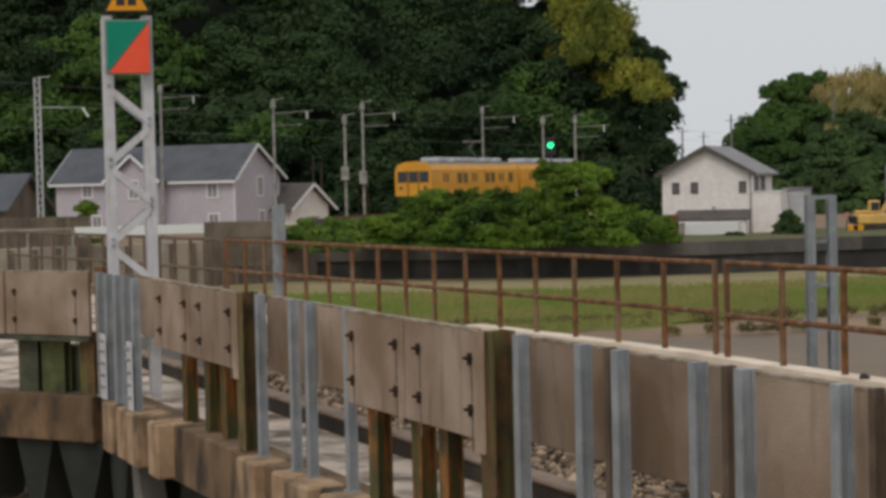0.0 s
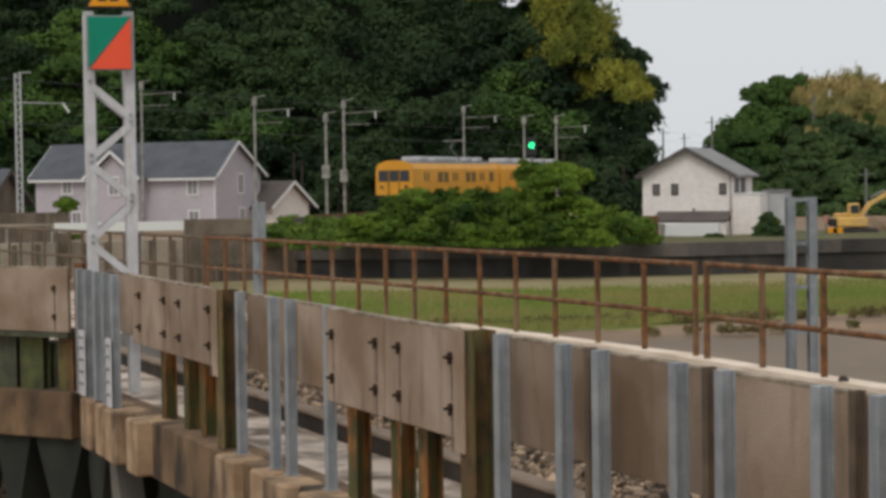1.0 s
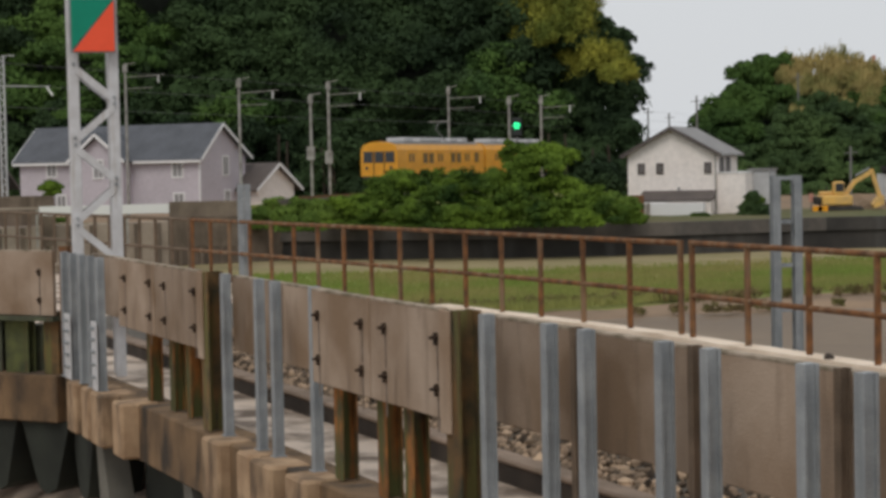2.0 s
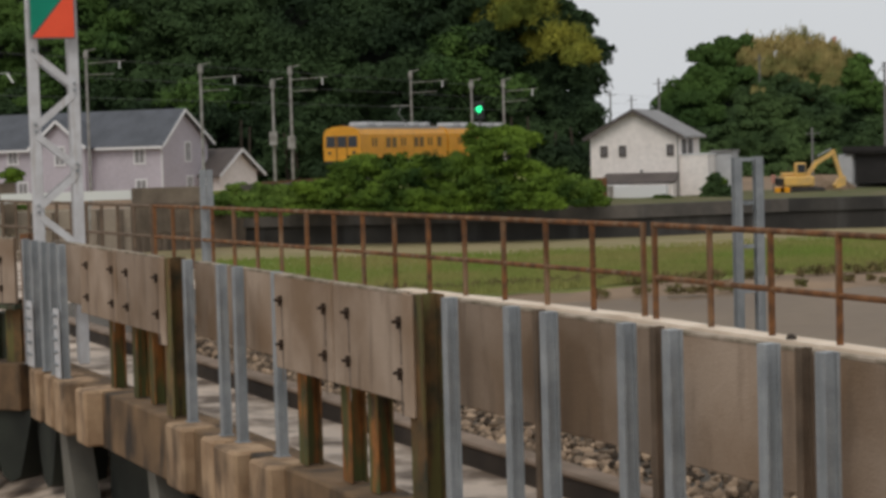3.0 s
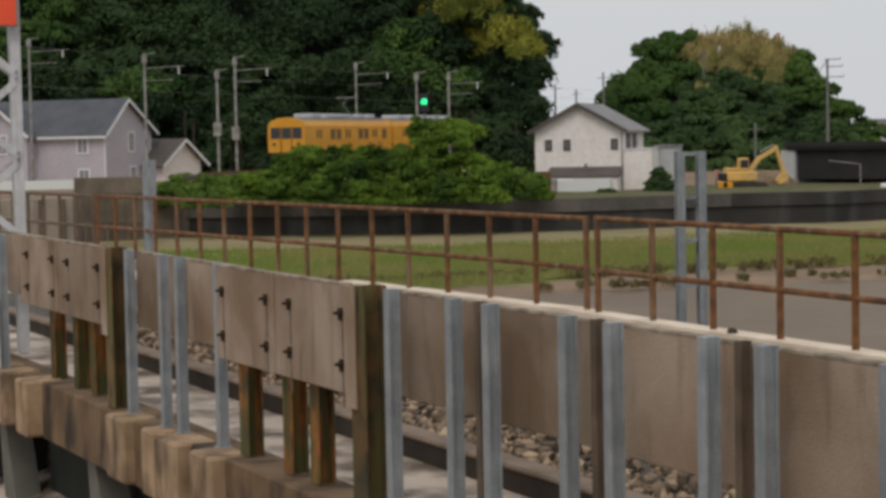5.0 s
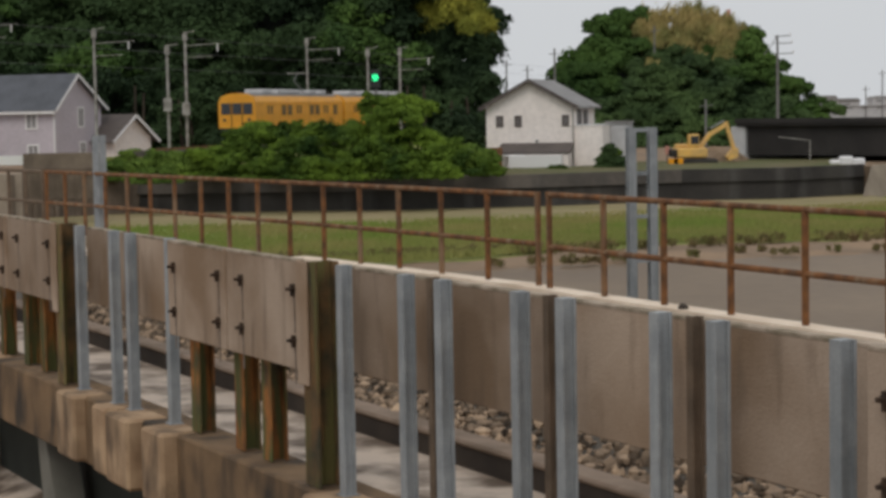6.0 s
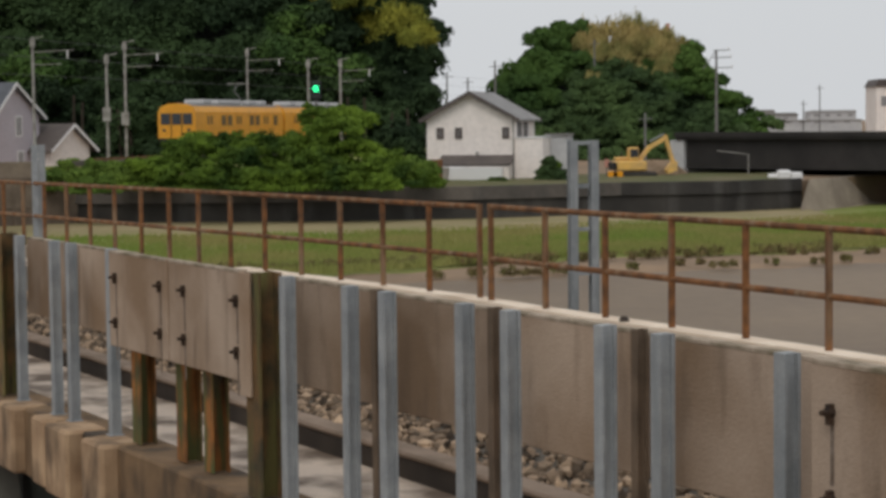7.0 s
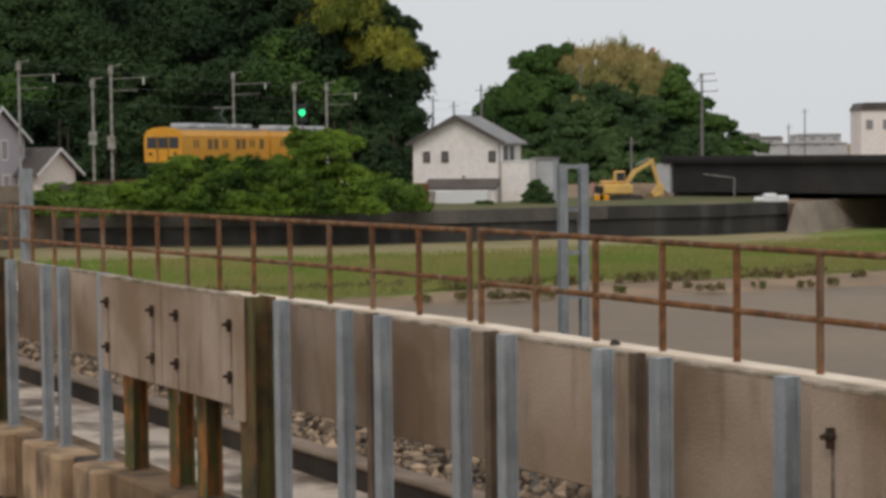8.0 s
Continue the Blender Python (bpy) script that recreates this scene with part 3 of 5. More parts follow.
def strip(name, near, far, z0, z1, mat, label, wobble=0.6, steps=160, kind="structure", category="ground"):
    """A low bank between two lines of (x, y), raised to z1 in its middle."""
    nx, fx = np.array(near), np.array(far)
    lo, hi = max(nx[0, 0], fx[0, 0]), min(nx[-1, 0], fx[-1, 0])
    v, f = [], []
    for i, x in enumerate(np.linspace(lo, hi, steps)):
        y0, y1 = np.interp(x, nx[:, 0], nx[:, 1]), np.interp(x, fx[:, 0], fx[:, 1])
        y0 += wobble * noise.noise((x * 0.35, 3, 0)) * 2
        for j, (s_, z) in enumerate(((0, z0), (0.03, z0 + 0.6 * (z1 - z0)), (0.1, z1), (0.5, z1 + 0.05), (1, z1))):
            v.append((x, y0 + s_ * (y1 - y0), z + (0.06 * noise.noise((x * 0.6, s_ * 9, 1)) if 0 < j < 4 else 0)))
        if i:
            for j in range(4):
                a = 5 * (i - 1) + j
                f.append((a, a + 5, a + 6, a + 1))
    return tagged(from_arrays(name, v, f, mat, smooth=True), label, category, kind=kind)


SHORE = [(-60, 60), (-30, 62), (-8.72, 76.04, 1.30)[:2], (-1.66, 79.12, 1.30)[:2], (2.08, 80.62, 1.30)[:2], (6.99, 82.94, 1.30)[:2], (11.91, 83.53, 1.30)[:2], (19.23, 87.10, 1.30)[:2], (60, 110), (120, 150)]
TURF = [(-60, 63), (-30, 66), (-9.04, 78.85, 1.40)[:2], (-1.76, 83.76, 1.40)[:2], (2.27, 88.15, 1.40)[:2], (7.73, 91.72, 1.40)[:2], (13.03, 91.31, 1.40)[:2], (21.13, 95.66, 1.40)[:2], (60, 118), (120, 160)]
BACK = [(-60, 120)] + [(w[0], w[1] + 0.2) for w in WALL] + [(70, 190), (120, 200)]
strip("sand_bar", [p[:2] for p in SHORE], BACK, 1.1, 1.42, M_SAND, "brown sandy shore of the river bar")
strip("grass_bar", [p[:2] for p in TURF], BACK, 1.3, 1.62, M_GRASS, "short green and yellowing grass on the river bar", 0.9)

# grass blades and tufts
rng = np.random.default_rng(11)
gx = rng.uniform(-30, 40, 60000)
tx = np.array([p[:2] for p in TURF])
bx = np.array(BACK)
gy0, gy1 = np.interp(gx, tx[:, 0], tx[:, 1]), np.interp(gx, bx[:, 0], bx[:, 1])
gy = gy0 + (gy1 - gy0) * (0.02 + 0.70 * rng.random(len(gx)) ** 1.2)
h = rng.uniform(0.15, 0.4, len(gx))
ang = rng.uniform(-0.5, 0.5, len(gx))
dx, dy = 0.08 * np.cos(ang), 0.08 * np.sin(ang)
base = np.stack([gx, gy, np.full(len(gx), 1.58)], 1)
off = np.stack([dx, dy, 0 * dx], 1)
tipv = base + np.stack([0.12 * rng.normal(size=len(gx)), 0 * dx, h], 1)
gv = np.stack([base - off, base + off, tipv], 1).reshape(-1, 3)
tagged(from_arrays("grass", gv, np.arange(len(gv)).reshape(-1, 3), M_BLADE), "tufts of green and straw coloured grass", "grass", kind="stuff")

strip("bank_turf", [(w[0], w[1] + 0.62) for w in WALL], [(w[0], w[1] + 22) for w in WALL], 3.74, 3.86, M_BANK, "rough green grass behind the river wall", 0.0)
lower, upper = [], []
for i in range(len(WALL) - 1):
    a, b = Vector(WALL[i]), Vector(WALL[i + 1])
    for lo, hi, thick, bucket in ((1.0, 3.0, 0.0, lower), (3.0, 3.85, 0.04, upper)):
        bucket.append((a.x, a.y, b.x, b.y, lo, hi, thick))


def wall_mesh(name, rows, mat, label):
    v, f = [], []
    for x0, y0, x1, y1, lo, hi, out in rows:
        n = len(v)
        for x, y in ((x0, y0), (x1, y1)):
            v += [(x, y - out, lo), (x, y - out + 0.15, hi), (x, y + 0.6, hi), (x, y + 0.6, lo)]
        f += [(n, n + 4, n + 5, n + 1), (n + 1, n + 5, n + 6, n + 2), (n + 2, n + 6, n + 7, n + 3), (n, n + 1, n + 2, n + 3), (n + 4, n + 7, n + 6, n + 5)]
    return tagged(from_arrays(name, v, f, mat), label, "river wall", kind="structure")


wall_mesh("river_wall", lower, M_DARKWALL, "tall black stained concrete river wall")
wall_mesh("river_wall_top", upper[:4], M_WALLCAP, "grey weathered concrete top of the river wall")
wall_mesh("river_wall_top_dark", upper[4:], M_DARKWALL, "black stained top of the river wall by the bridge")
ra, rb = Vector(WALL[-2]), Vector(WALL[-1])
rev = from_arrays("revetment", [(ra.x + 4.5, ra.y - 0.5, 1.3), (60, 190, 1.3), (60, 195, 3.8), (ra.x + 6.0, ra.y + 3.5, 3.8)], [(0, 1, 2, 3)], M_REVET)
tagged(rev, "pale sloping concrete revetment below the road bridge", "revetment", kind="structure")

# ---- railway embankment ----
TRACK = pose(-21.9, 132.0, 0, 0, 0, 76.5)
RAILZ = 5.87
emb = prism([(-8, 3.6), (-3.5, RAILZ - 0.5), (3.5, RAILZ - 0.5), (8, 3.6)], -7, 140)
emb.transform(Matrix.Rotation(radians(-90), 4, "Z"))
emb = part("embankment", emb, M_GRASS)
emb.matrix_basis = TRACK
tagged(emb, "grassy railway embankment", "embankment", kind="structure")


def train_car(m, lead):
    t = thing("railcar", m, "yellow electric railcar with grey roof equipment", "train", "cars of the yellow train")
    prof = [(-1.42, 1.15), (-1.45, 2.2), (-1.43, 3.05), (-1.25, 3.42), (-0.7, 3.62), (0, 3.68), (0.7, 3.62), (1.25, 3.42), (1.43, 3.05), (1.45, 2.2), (1.42, 1.15)]
    bm = prism([(a, b) for a, b in prof], 0, 19.5)
    bm.transform(Matrix.Rotation(radians(-90), 4, "Z"))
    part("body", bm, M_YELLOW, t)
    roof = prism([(-1.2, 3.47), (-0.7, 3.64), (0, 3.70), (0.7, 3.64), (1.2, 3.47), (0.7, 3.6), (-0.7, 3.6)], 0.3, 19.2)
    roof.transform(Matrix.Rotation(radians(-90), 4, "Z"))
    part("roof", roof, M_DIRTY, t, "grimy grey roof")
    part("underframe", box(0.8, 18.8, -1.2, 1.2, 0.55, 1.16), M_UNDER, t)
    for x in (1.6, 3.7, 15.8, 17.9):
        for y in (-0.75, 0.75):
            part("wheel", bar((x, y - 0.06, 0.43), (x, y + 0.06, 0.43), 0.86, roundness=16), M_UNDER, t)
    for x0, x1 in ((6.5, 11.5), (3.4, 5.2), (13.5, 15.0), (16.2, 17.4)):
        part("roof_unit", box(x0, x1, -0.75, 0.75, 3.66, 3.98, 0.06), M_HAZE, t, "grey air conditioning unit")
    for y in (-1.46, 1.46):
        for x in (2.2, 8.4, 14.6):
            for d in (0, 0.66):
                door = part("door", box(x + d, x + d + 0.62, y - 0.012, y + 0.012, 1.25, 3.0), M_YELLOW, t)
                part("pane", box(x + d + 0.12, x + d + 0.5, y - 0.018, y + 0.018, 2.15, 2.75), M_TRAINGLASS, door)
        for x in (5.2, 6.5, 11.4, 12.7, 17.0):
            w = part("window", box(x, x + 1.05, y - 0.014, y + 0.014, 2.0, 2.85), M_YELLOW, t)
            part("pane", box(x + 0.05, x + 1.0, y - 0.02, y + 0.02, 2.05, 2.8), M_TRAINGLASS, w)
    for x, y0, y1, z0, z1 in ((-0.012, -1.2, -0.5, 2.15, 2.95), (-0.012, 0.5, 1.2, 2.15, 2.95), (-0.012, -0.33, 0.33, 2.15, 2.95)):
        part("front_window", box(x - 0.02, x + 0.02, y0, y1, z0, z1), M_GLASS, t)
    for y in (-0.42, 0.39):
        part("gangway_rail", box(-0.06, 0.0, y, y + 0.04, 1.2, 3.0), M_UNDER, t)
    part("valance", box(-0.03, 0.1, -1.3, 1.3, 0.75, 1.16), M_UNDER, t)
    part("headlight", bar((-0.02, -0.95, 1.75), (-0.08, -0.95, 1.75), 0.22, roundness=12), M_GLASS, t)
    part("headlight", bar((-0.02, 0.95, 1.75), (-0.08, 0.95, 1.75), 0.22, roundness=12), M_GLASS, t)
    if lead:
        pan = part("pantograph", bar((13, -0.5, 3.7), (12, 0, 4.7), 0.06), M_DARKPOLE, t)
        part("arm", bar((12, 0, 4.7), (13, 0, 5.3), 0.05), M_DARKPOLE, pan)
        part("pan_head", bar((13, -0.9, 5.3), (13, 0.9, 5.3), 0.07), M_POLE, pan)
    return t


train_car(TRACK @ pose(7.2, 0, RAILZ), True)
train_car(TRACK @ pose(27.2, 0, RAILZ), False)
for y in (-0.53, 0.53):
    r = part("track_rail", box(-7, 130, y - 0.035, y + 0.035, RAILZ - 0.15, RAILZ), M_RAILRUST)
    r.matrix_basis = TRACK
    tagged(r, "brown steel running rail", "rail", kind="structure")
ballast2 = part("track_ballast", box(-7, 130, -2.2, 2.2, RAILZ - 0.55, RAILZ - 0.14), M_BED)
ballast2.matrix_basis = TRACK
tagged(ballast2, "brown track ballast on the embankment", "ballast", kind="structure")


# ---- catenary masts ----
def mast_pole(top, base_z, w=0.24, bracket=0.0, side=1, box_at=0.0, mat=M_POLE, label="grey concrete catenary mast", droop=1.1):
    x, y, z = top
    t = thing("catenary_mast", pose(x, y, base_z), label, "mast", "masts along the railway")
    h = z - base_z
    part("pole", bar((0, 0, 0), (0, 0, h), w, roundness=10, tip=0.75), mat, t)
    if bracket:
        b = part("bracket", bar((0, -0.1, h - droop), (side * bracket, -0.1, h - droop + 0.15), 0.055), M_POLE, t)
        add = bar((0, -0.1, h - droop - 0.9), (side * bracket * 0.7, -0.1, h - droop - 0.85), 0.05)
        part("steady_arm", add, M_POLE, b)
        part("insulator", bar((side * bracket * 0.85, -0.1, h - droop + 0.1), (side * bracket * 0.85, -0.1, h - droop - 0.45), 0.10, roundness=8), M_TRIM, b)
    part("cap", box(-0.16, 0.16, -0.16, 0.16, h - 0.7, h - 0.15), M_POLE, t)
    part("hook", bar((0, 0, h - 0.1), (side * 0.8, 0, h + 0.05), 0.06), M_POLE, t)
    if box_at:
        part("equipment_box", box(-0.28, 0.28, -0.4, -0.1, h - box_at - 0.5, h - box_at + 0.5), M_POLE, t)
    return t


mast_pole((-30.70, 140.00, 14.44), 3.9, 0.24, 3.0)
mast_pole((-25.74, 142.00, 13.23), 3.9, 0.24, 0, 1, 4.4)
mast_pole((-25.77, 150.00, 14.52), 3.9, 0.25, 3.0, 1, 6.0)
mast_pole((-18.91, 174.00, 14.80), 3.9, 0.22, 3.4)
mast_pole((-11.55, 150.00, 13.01), 3.9, 0.22)
mast_pole((-10.29, 170.00, 13.66), 3.9, 0.26, 3.0)
lp = (-41.73, 120.00, 15.29)
lattice = thing("lattice_pole", pose(lp[0], lp[1], 3.9), "pale slim steel lattice pole with bracket", "mast", "masts along the railway")
lh = lp[2] - 3.9
for x in (-0.17, 0.17):
    part("leg", box(x - 0.05, x + 0.05, -0.05, 0.05, 0, lh), M_HAZE, lattice)
for k in range(int(lh / 0.42)):
    part("brace", bar((-0.17 if k % 2 else 0.17, 0, 0.42 * k), (0.17 if k % 2 else -0.17, 0, 0.42 * (k + 1)), 0.05), M_HAZE, lattice)
arm = part("bracket", bar((0, -0.1, lh - 1.9), (3.2, -0.1, lh - 2.0), 0.06), M_HAZE, lattice)
part("insulator", bar((3.0, -0.1, lh - 2.0), (3.4, -0.1, lh - 2.6), 0.12, roundness=8), M_TRIM, arm)
part("hook", bar((0, 0, lh), (0.9, 0, lh + 0.05), 0.06), M_HAZE, lattice)
mast_pole((-42.08, 150.00, 16.30), 3.9, 0.24, 3.2)
for p, b in (((-1.04, 190.00, 12.89), 3.9), ((3.21, 165.00, 13.15), 3.9), ((1.05, 200.00, 12.55), 3.9), ((14.65, 207.00, 16.64), 3.9), ((14.53, 150.00, 8.53), 3.9), ((48.64, 260.00, 12.50), 3.9), ((46.45, 260.00, 10.41), 3.9)):
    t = thing("utility_pole", pose(p[0], p[1], b), "slim grey utility pole", "utility pole", "utility poles")
    h = p[2] - b
    part("pole", bar((0, 0, 0), (0, 0, h), 0.22, roundness=8, tip=0.7), M_DARKPOLE, t)
    part("crossarm", bar((-0.5, 0, h - 0.5), (0.6, 0, h - 0.45), 0.06), M_DARKPOLE, t)
power = thing("power_pole", pose(25.4, 190, 3.9), "tall grey power pole with three crossarms", "utility pole", "utility poles")
part("pole", bar((0, 0, 0), (0, 0, 10.9), 0.32, roundness=8, tip=0.65), M_DARKPOLE, power)
for z, w in ((10.8, 1.3), (10.1, 1.5), (9.1, 1.6)):
    part("crossarm", bar((-0.3, -0.1, z), (w, -0.1, z + 0.04), 0.09), M_DARKPOLE, power)
    part("insulator", bar((w - 0.1, -0.1, z), (w - 0.1, -0.1, z + 0.3), 0.12, roundness=8), M_TRIM, power)
part("brace", bar((-1.3, 0, 9.0), (0, 0, 10.8), 0.08), M_DARKPOLE, power)
signal = thing("railway_signal", pose((-9.34, 128.00, 10.27)[0], 128, 3.8), "railway signal showing a green light", "signal")
sz = (-9.34, 128.00, 10.27)[2] - 3.8
part("post", bar((0, 0.1, 0), (0, 0.1, sz + 0.5), 0.14, roundness=8), M_DARKPOLE, signal)
part("head", box(-0.36, 0.36, -0.06, 0.1, sz - 0.75, sz + 0.55, 0.1), M_BLACK, signal)
for i, k in enumerate((0, 1, 2, 3, 4, 5, 6)):
    a = k * math.pi / 3
    r_ = 0.0 if k == 6 else 0.17
    part("lamp", bar((r_ * math.cos(a), -0.07, sz + r_ * math.sin(a)), (r_ * math.cos(a), -0.12, sz + r_ * math.sin(a)), 0.08, roundness=10), M_LAMPGREEN, signal, "lit green lens")


# ---- houses ----
def gable_roof_house(name, m, L, W, eave, peak, wallmat, roofmat, label, over=0.5, ridge_y=0.5, z0=0.0, bargemat=None):
    """L along x (the eaves), W along y; gables at both x ends."""
    t = thing(name, m, label, "house")
    ry = W * ridge_y
    body = prism([(0, z0), (W, z0), (W, eave), (ry, peak), (0, eave)], 0, L)
    body.transform(Matrix(((0, 1, 0, 0), (1, 0, 0, 0), (0, 0, 1, 0), (0, 0, 0, 1))))
    bmesh.ops.recalc_face_normals(body, faces=body.faces)
    part("wall", body, wallmat, t)
    th = 0.16
    sl0, sl1 = (peak - eave) / ry, (peak - eave) / (W - ry)
    rf = prism([(-over, eave - sl0 * over + 0.02), (ry, peak + 0.02), (W + over, eave - sl1 * over + 0.02), (W + over, eave - sl1 * over + th), (ry, peak + th + 0.05), (-over, eave - sl0 * over + th)], -over, L + over)
    rf.transform(Matrix(((0, 1, 0, 0), (1, 0, 0, 0), (0, 0, 1, 0), (0, 0, 0, 1))))
    bmesh.ops.recalc_face_normals(rf, faces=rf.faces)
    part("roof", rf, roofmat, t)
    for x in (-over - 0.03, L + over + 0.03):
        for (ya, za), (yb, zb) in (((-over, eave - sl0 * over), (ry, peak)), ((ry, peak), (W + over, eave - sl1 * over))):
            part("barge_board", bar((x, ya, za + 0.06), (x, yb, zb + 0.06), 0.05, 0.26), bargemat or M_TRIM, t)
    return t


def house_window(t, x, y, z, w, h, axis="x", frame_mat=M_TRIM, glass=M_CURTAIN):
    """A framed window on a wall that runs along the axis."""
    def place(bm):
        if axis == "y":
            bm.transform(Matrix.Rotation(radians(90), 4, "Z"))
        bm.transform(Matrix.Translation((x, y, z)))
        return bm
    bm = box(-w / 2 - 0.15, -w / 2, -0.06, 0.06, -h / 2 - 0.15, h / 2 + 0.15)
    add_box(bm, w / 2, w / 2 + 0.15, -0.06, 0.06, -h / 2 - 0.15, h / 2 + 0.15)
    add_box(bm, -w / 2, w / 2, -0.06, 0.06, h / 2, h / 2 + 0.15)
    add_box(bm, -w / 2, w / 2, -0.06, 0.06, -h / 2 - 0.15, -h / 2)
    add_box(bm, -0.03, 0.03, -0.05, 0.05, -h / 2, h / 2)
    win = part("window", place(bm), frame_mat, t)
    part("pane", place(box(-w / 2, w / 2, -0.02, 0.02, -h / 2, h / 2)), glass, win)
    return win


HC = Vector((-40.61, 168.00, 8.94))  # front right corner of the lilac house, at the eaves
hz, hp = HC.z - 3.9, (-39.18, 171.00, 11.74)[2] - 3.9
lilac = gable_roof_house("lilac_house", pose(HC.x, HC.y, 3.9, 0, 0, -18) @ pose(-19.5, 0, 0), 19.5, 8.0, hz, hp, M_SIDING, M_SLATE, "lilac grey sided house with slate roof and white trim", 0.5, 0.43)
wing = prism([(-2.6, 0), (2.6, 0), (2.6, hz - 0.1), (0, hz + 2.0), (-2.6, hz - 0.1)], -1.4, 3.5, Matrix.Translation((9.7, 0, 0)))
part("cross_wing", wing, M_SIDING, lilac)
wroof = prism([(-3.1, hz - 0.45), (0, hz + 2.05), (3.1, hz - 0.45), (3.1, hz - 0.28), (0, hz + 2.25), (-3.1, hz - 0.28)], -1.9, 3.6, Matrix.Translation((9.7, 0, 0)))
part("cross_roof", wroof, M_SLATE, lilac)
for a, b in (((-3.1, hz - 0.38), (0, hz + 2.12)), ((0, hz + 2.12), (3.1, hz - 0.38))):
    part("barge_board", bar((9.7 + a[0], -1.93, a[1]), (9.7 + b[0], -1.93, b[1]), 0.05, 0.26), M_TRIM, lilac)
part("eaves_board", box(12.8, 19.95, -0.55, -0.5, hz - 0.55, hz - 0.33), M_TRIM, lilac)
part("eaves_board", box(-0.45, 6.5, -0.55, -0.5, hz - 0.55, hz - 0.33), M_TRIM, lilac)
part("corner_board", box(19.4, 19.53, -0.03, 0.1, 0, hz), M_TRIM, lilac)
for x, z, w, h in ((17.2, hz - 1.2, 0.95, 1.15), (17.3, hz - 3.9, 0.95, 1.1), (3.6, hz - 1.0, 0.95, 1.1), (4.6, hz - 3.9, 0.9, 1.0)):
    house_window(lilac, x, -0.02, z, w, h)
house_window(lilac, 9.7, -1.42, hz - 1.0, 0.9, 1.5)
for y, z, w, h in ((4.4, hz - 0.9, 0.8, 1.6), (4.6, hz - 3.7, 0.8, 1.0)):
    house_window(lilac, 19.52, y, z, w, h, "y")

SH = Vector((-36.16, 173.00, 6.28))
lowp = (-34.88, 175.00, 8.49)[2] - 3.9
low = gable_roof_house("low_house", pose(SH.x - 0.4, SH.y, 3.9, 0, 0, -30) @ pose(-5.0, 0, 0), 5.0, 5.2, SH.z - 4.1, lowp - 0.45, M_PLASTER, M_ROOFBROWN, "low cream house with brown grey tiled roof", 0.6, 0.5)
part("gable_wall", box(4.9, 5.06, 0.2, 5.0, 0, SH.z - 4.1 + 0.25), M_PLASTER, low, "cream plaster gable wall")

tile_house = gable_roof_house("tiled_house", pose(-60.4, 141, 3.9, 0, 0, -8), 9.0, 6.5, 3.0, 5.3, M_BLOCK, M_SLATE, "low grey house with a dark tiled roof", 0.6, 0.5, bargemat=M_ROOFBROWN)
for x in (2.2, 6.0):
    house_window(tile_house, x, -0.02, 1.7, 1.2, 1.0, "x", M_ROOFBROWN)

# cream house by the river wall
RC = Vector((4.02, 138.00, 8.22))
ez, pz, gz = RC.z, (0.90, 138.00, 9.98)[2], 3.7
cream = gable_roof_house("cream_house", pose(RC.x, RC.y, gz, 0, 0, 78), 8.6, 6.4, ez - gz, pz - gz, M_PLASTER, M_TILE, "cream plastered two storey house with grey tiled roof", 0.45, 0.5, bargemat=M_ROOFBROWN)
for y, w in ((4.05, 0.22), (5.4, 0.22), (0.6, 0.22)):
    house_window(cream, -0.02, y, ez - gz - 1.05, w, 0.5, "y", M_ROOFBROWN)
for x in (2.0, 4.5):
    house_window(cream, x, -0.02, ez - gz - 0.95, 1.3, 1.0, "x", M_ROOFBROWN)
part("vent", box(-0.06, 0.02, 2.6, 2.8, ez - gz - 2.6, ez - gz - 2.4), M_TILE, cream)
annex = part("annex", box(0.3, 5, -2.0, -0.02, 0, ez - gz - 1.45), M_PLASTER, cream)
part("coping", box(0.25, 5, -2.05, 0.0, ez - gz - 1.45, ez - gz - 1.37), M_TRIM, annex)
lean = prism([(-1.7, 1.15), (0.0, 1.75), (0.0, 1.9), (-1.75, 1.28)], 0.0, 5.3)
part("lean_to_roof", lean, M_ROOFBROWN, cream)
part("lean_to_wall", box(-1.6, -0.05, 0.15, 4.5, 0, 1.2), M_PLASTER, cream)
part("store_box", box(-2.3, -1.62, 0.5, 4.3, 0, 1.05, 0.02), M_TRIM, cream, "low white store in front of the lean-to")
part("awning", box(-2.1, -1.2, 3.3, 5.2, 1.02, 1.1, 0.02), M_TRIM, cream)
part("downpipe", box(-0.09, -0.01, 0.02, 0.1, 0, ez - gz), M_POLE, cream)
shed_p = Vector((7.18, 141.00, 6.01))
shed = thing("grey_shed", pose(shed_p.x, shed_p.y, 3.7, 0, 0, -12), "grey corrugated metal shed beside the cream house", "shed")
part("wall", box(-0.75, 0.75, 0, 3, 0, shed_p.z - 3.7 + 0.9), M_HAZE, shed)
part("roof", box(-0.85, 0.85, -0.15, 3.1, shed_p.z - 2.8, shed_p.z - 2.68), M_TILE, shed)
crate_p = (-1.68, 134.00, 5.18)
crate = part("brown_shed", box(-0.6, 0.6, 0, 1.2, 0, crate_p[2] - 3.7 + 0.2, 0.03), M_RAILRUST)
crate.matrix_basis = pose(crate_p[0], crate_p[1], 3.7)
tagged(crate, "small reddish brown garden shed", "shed")

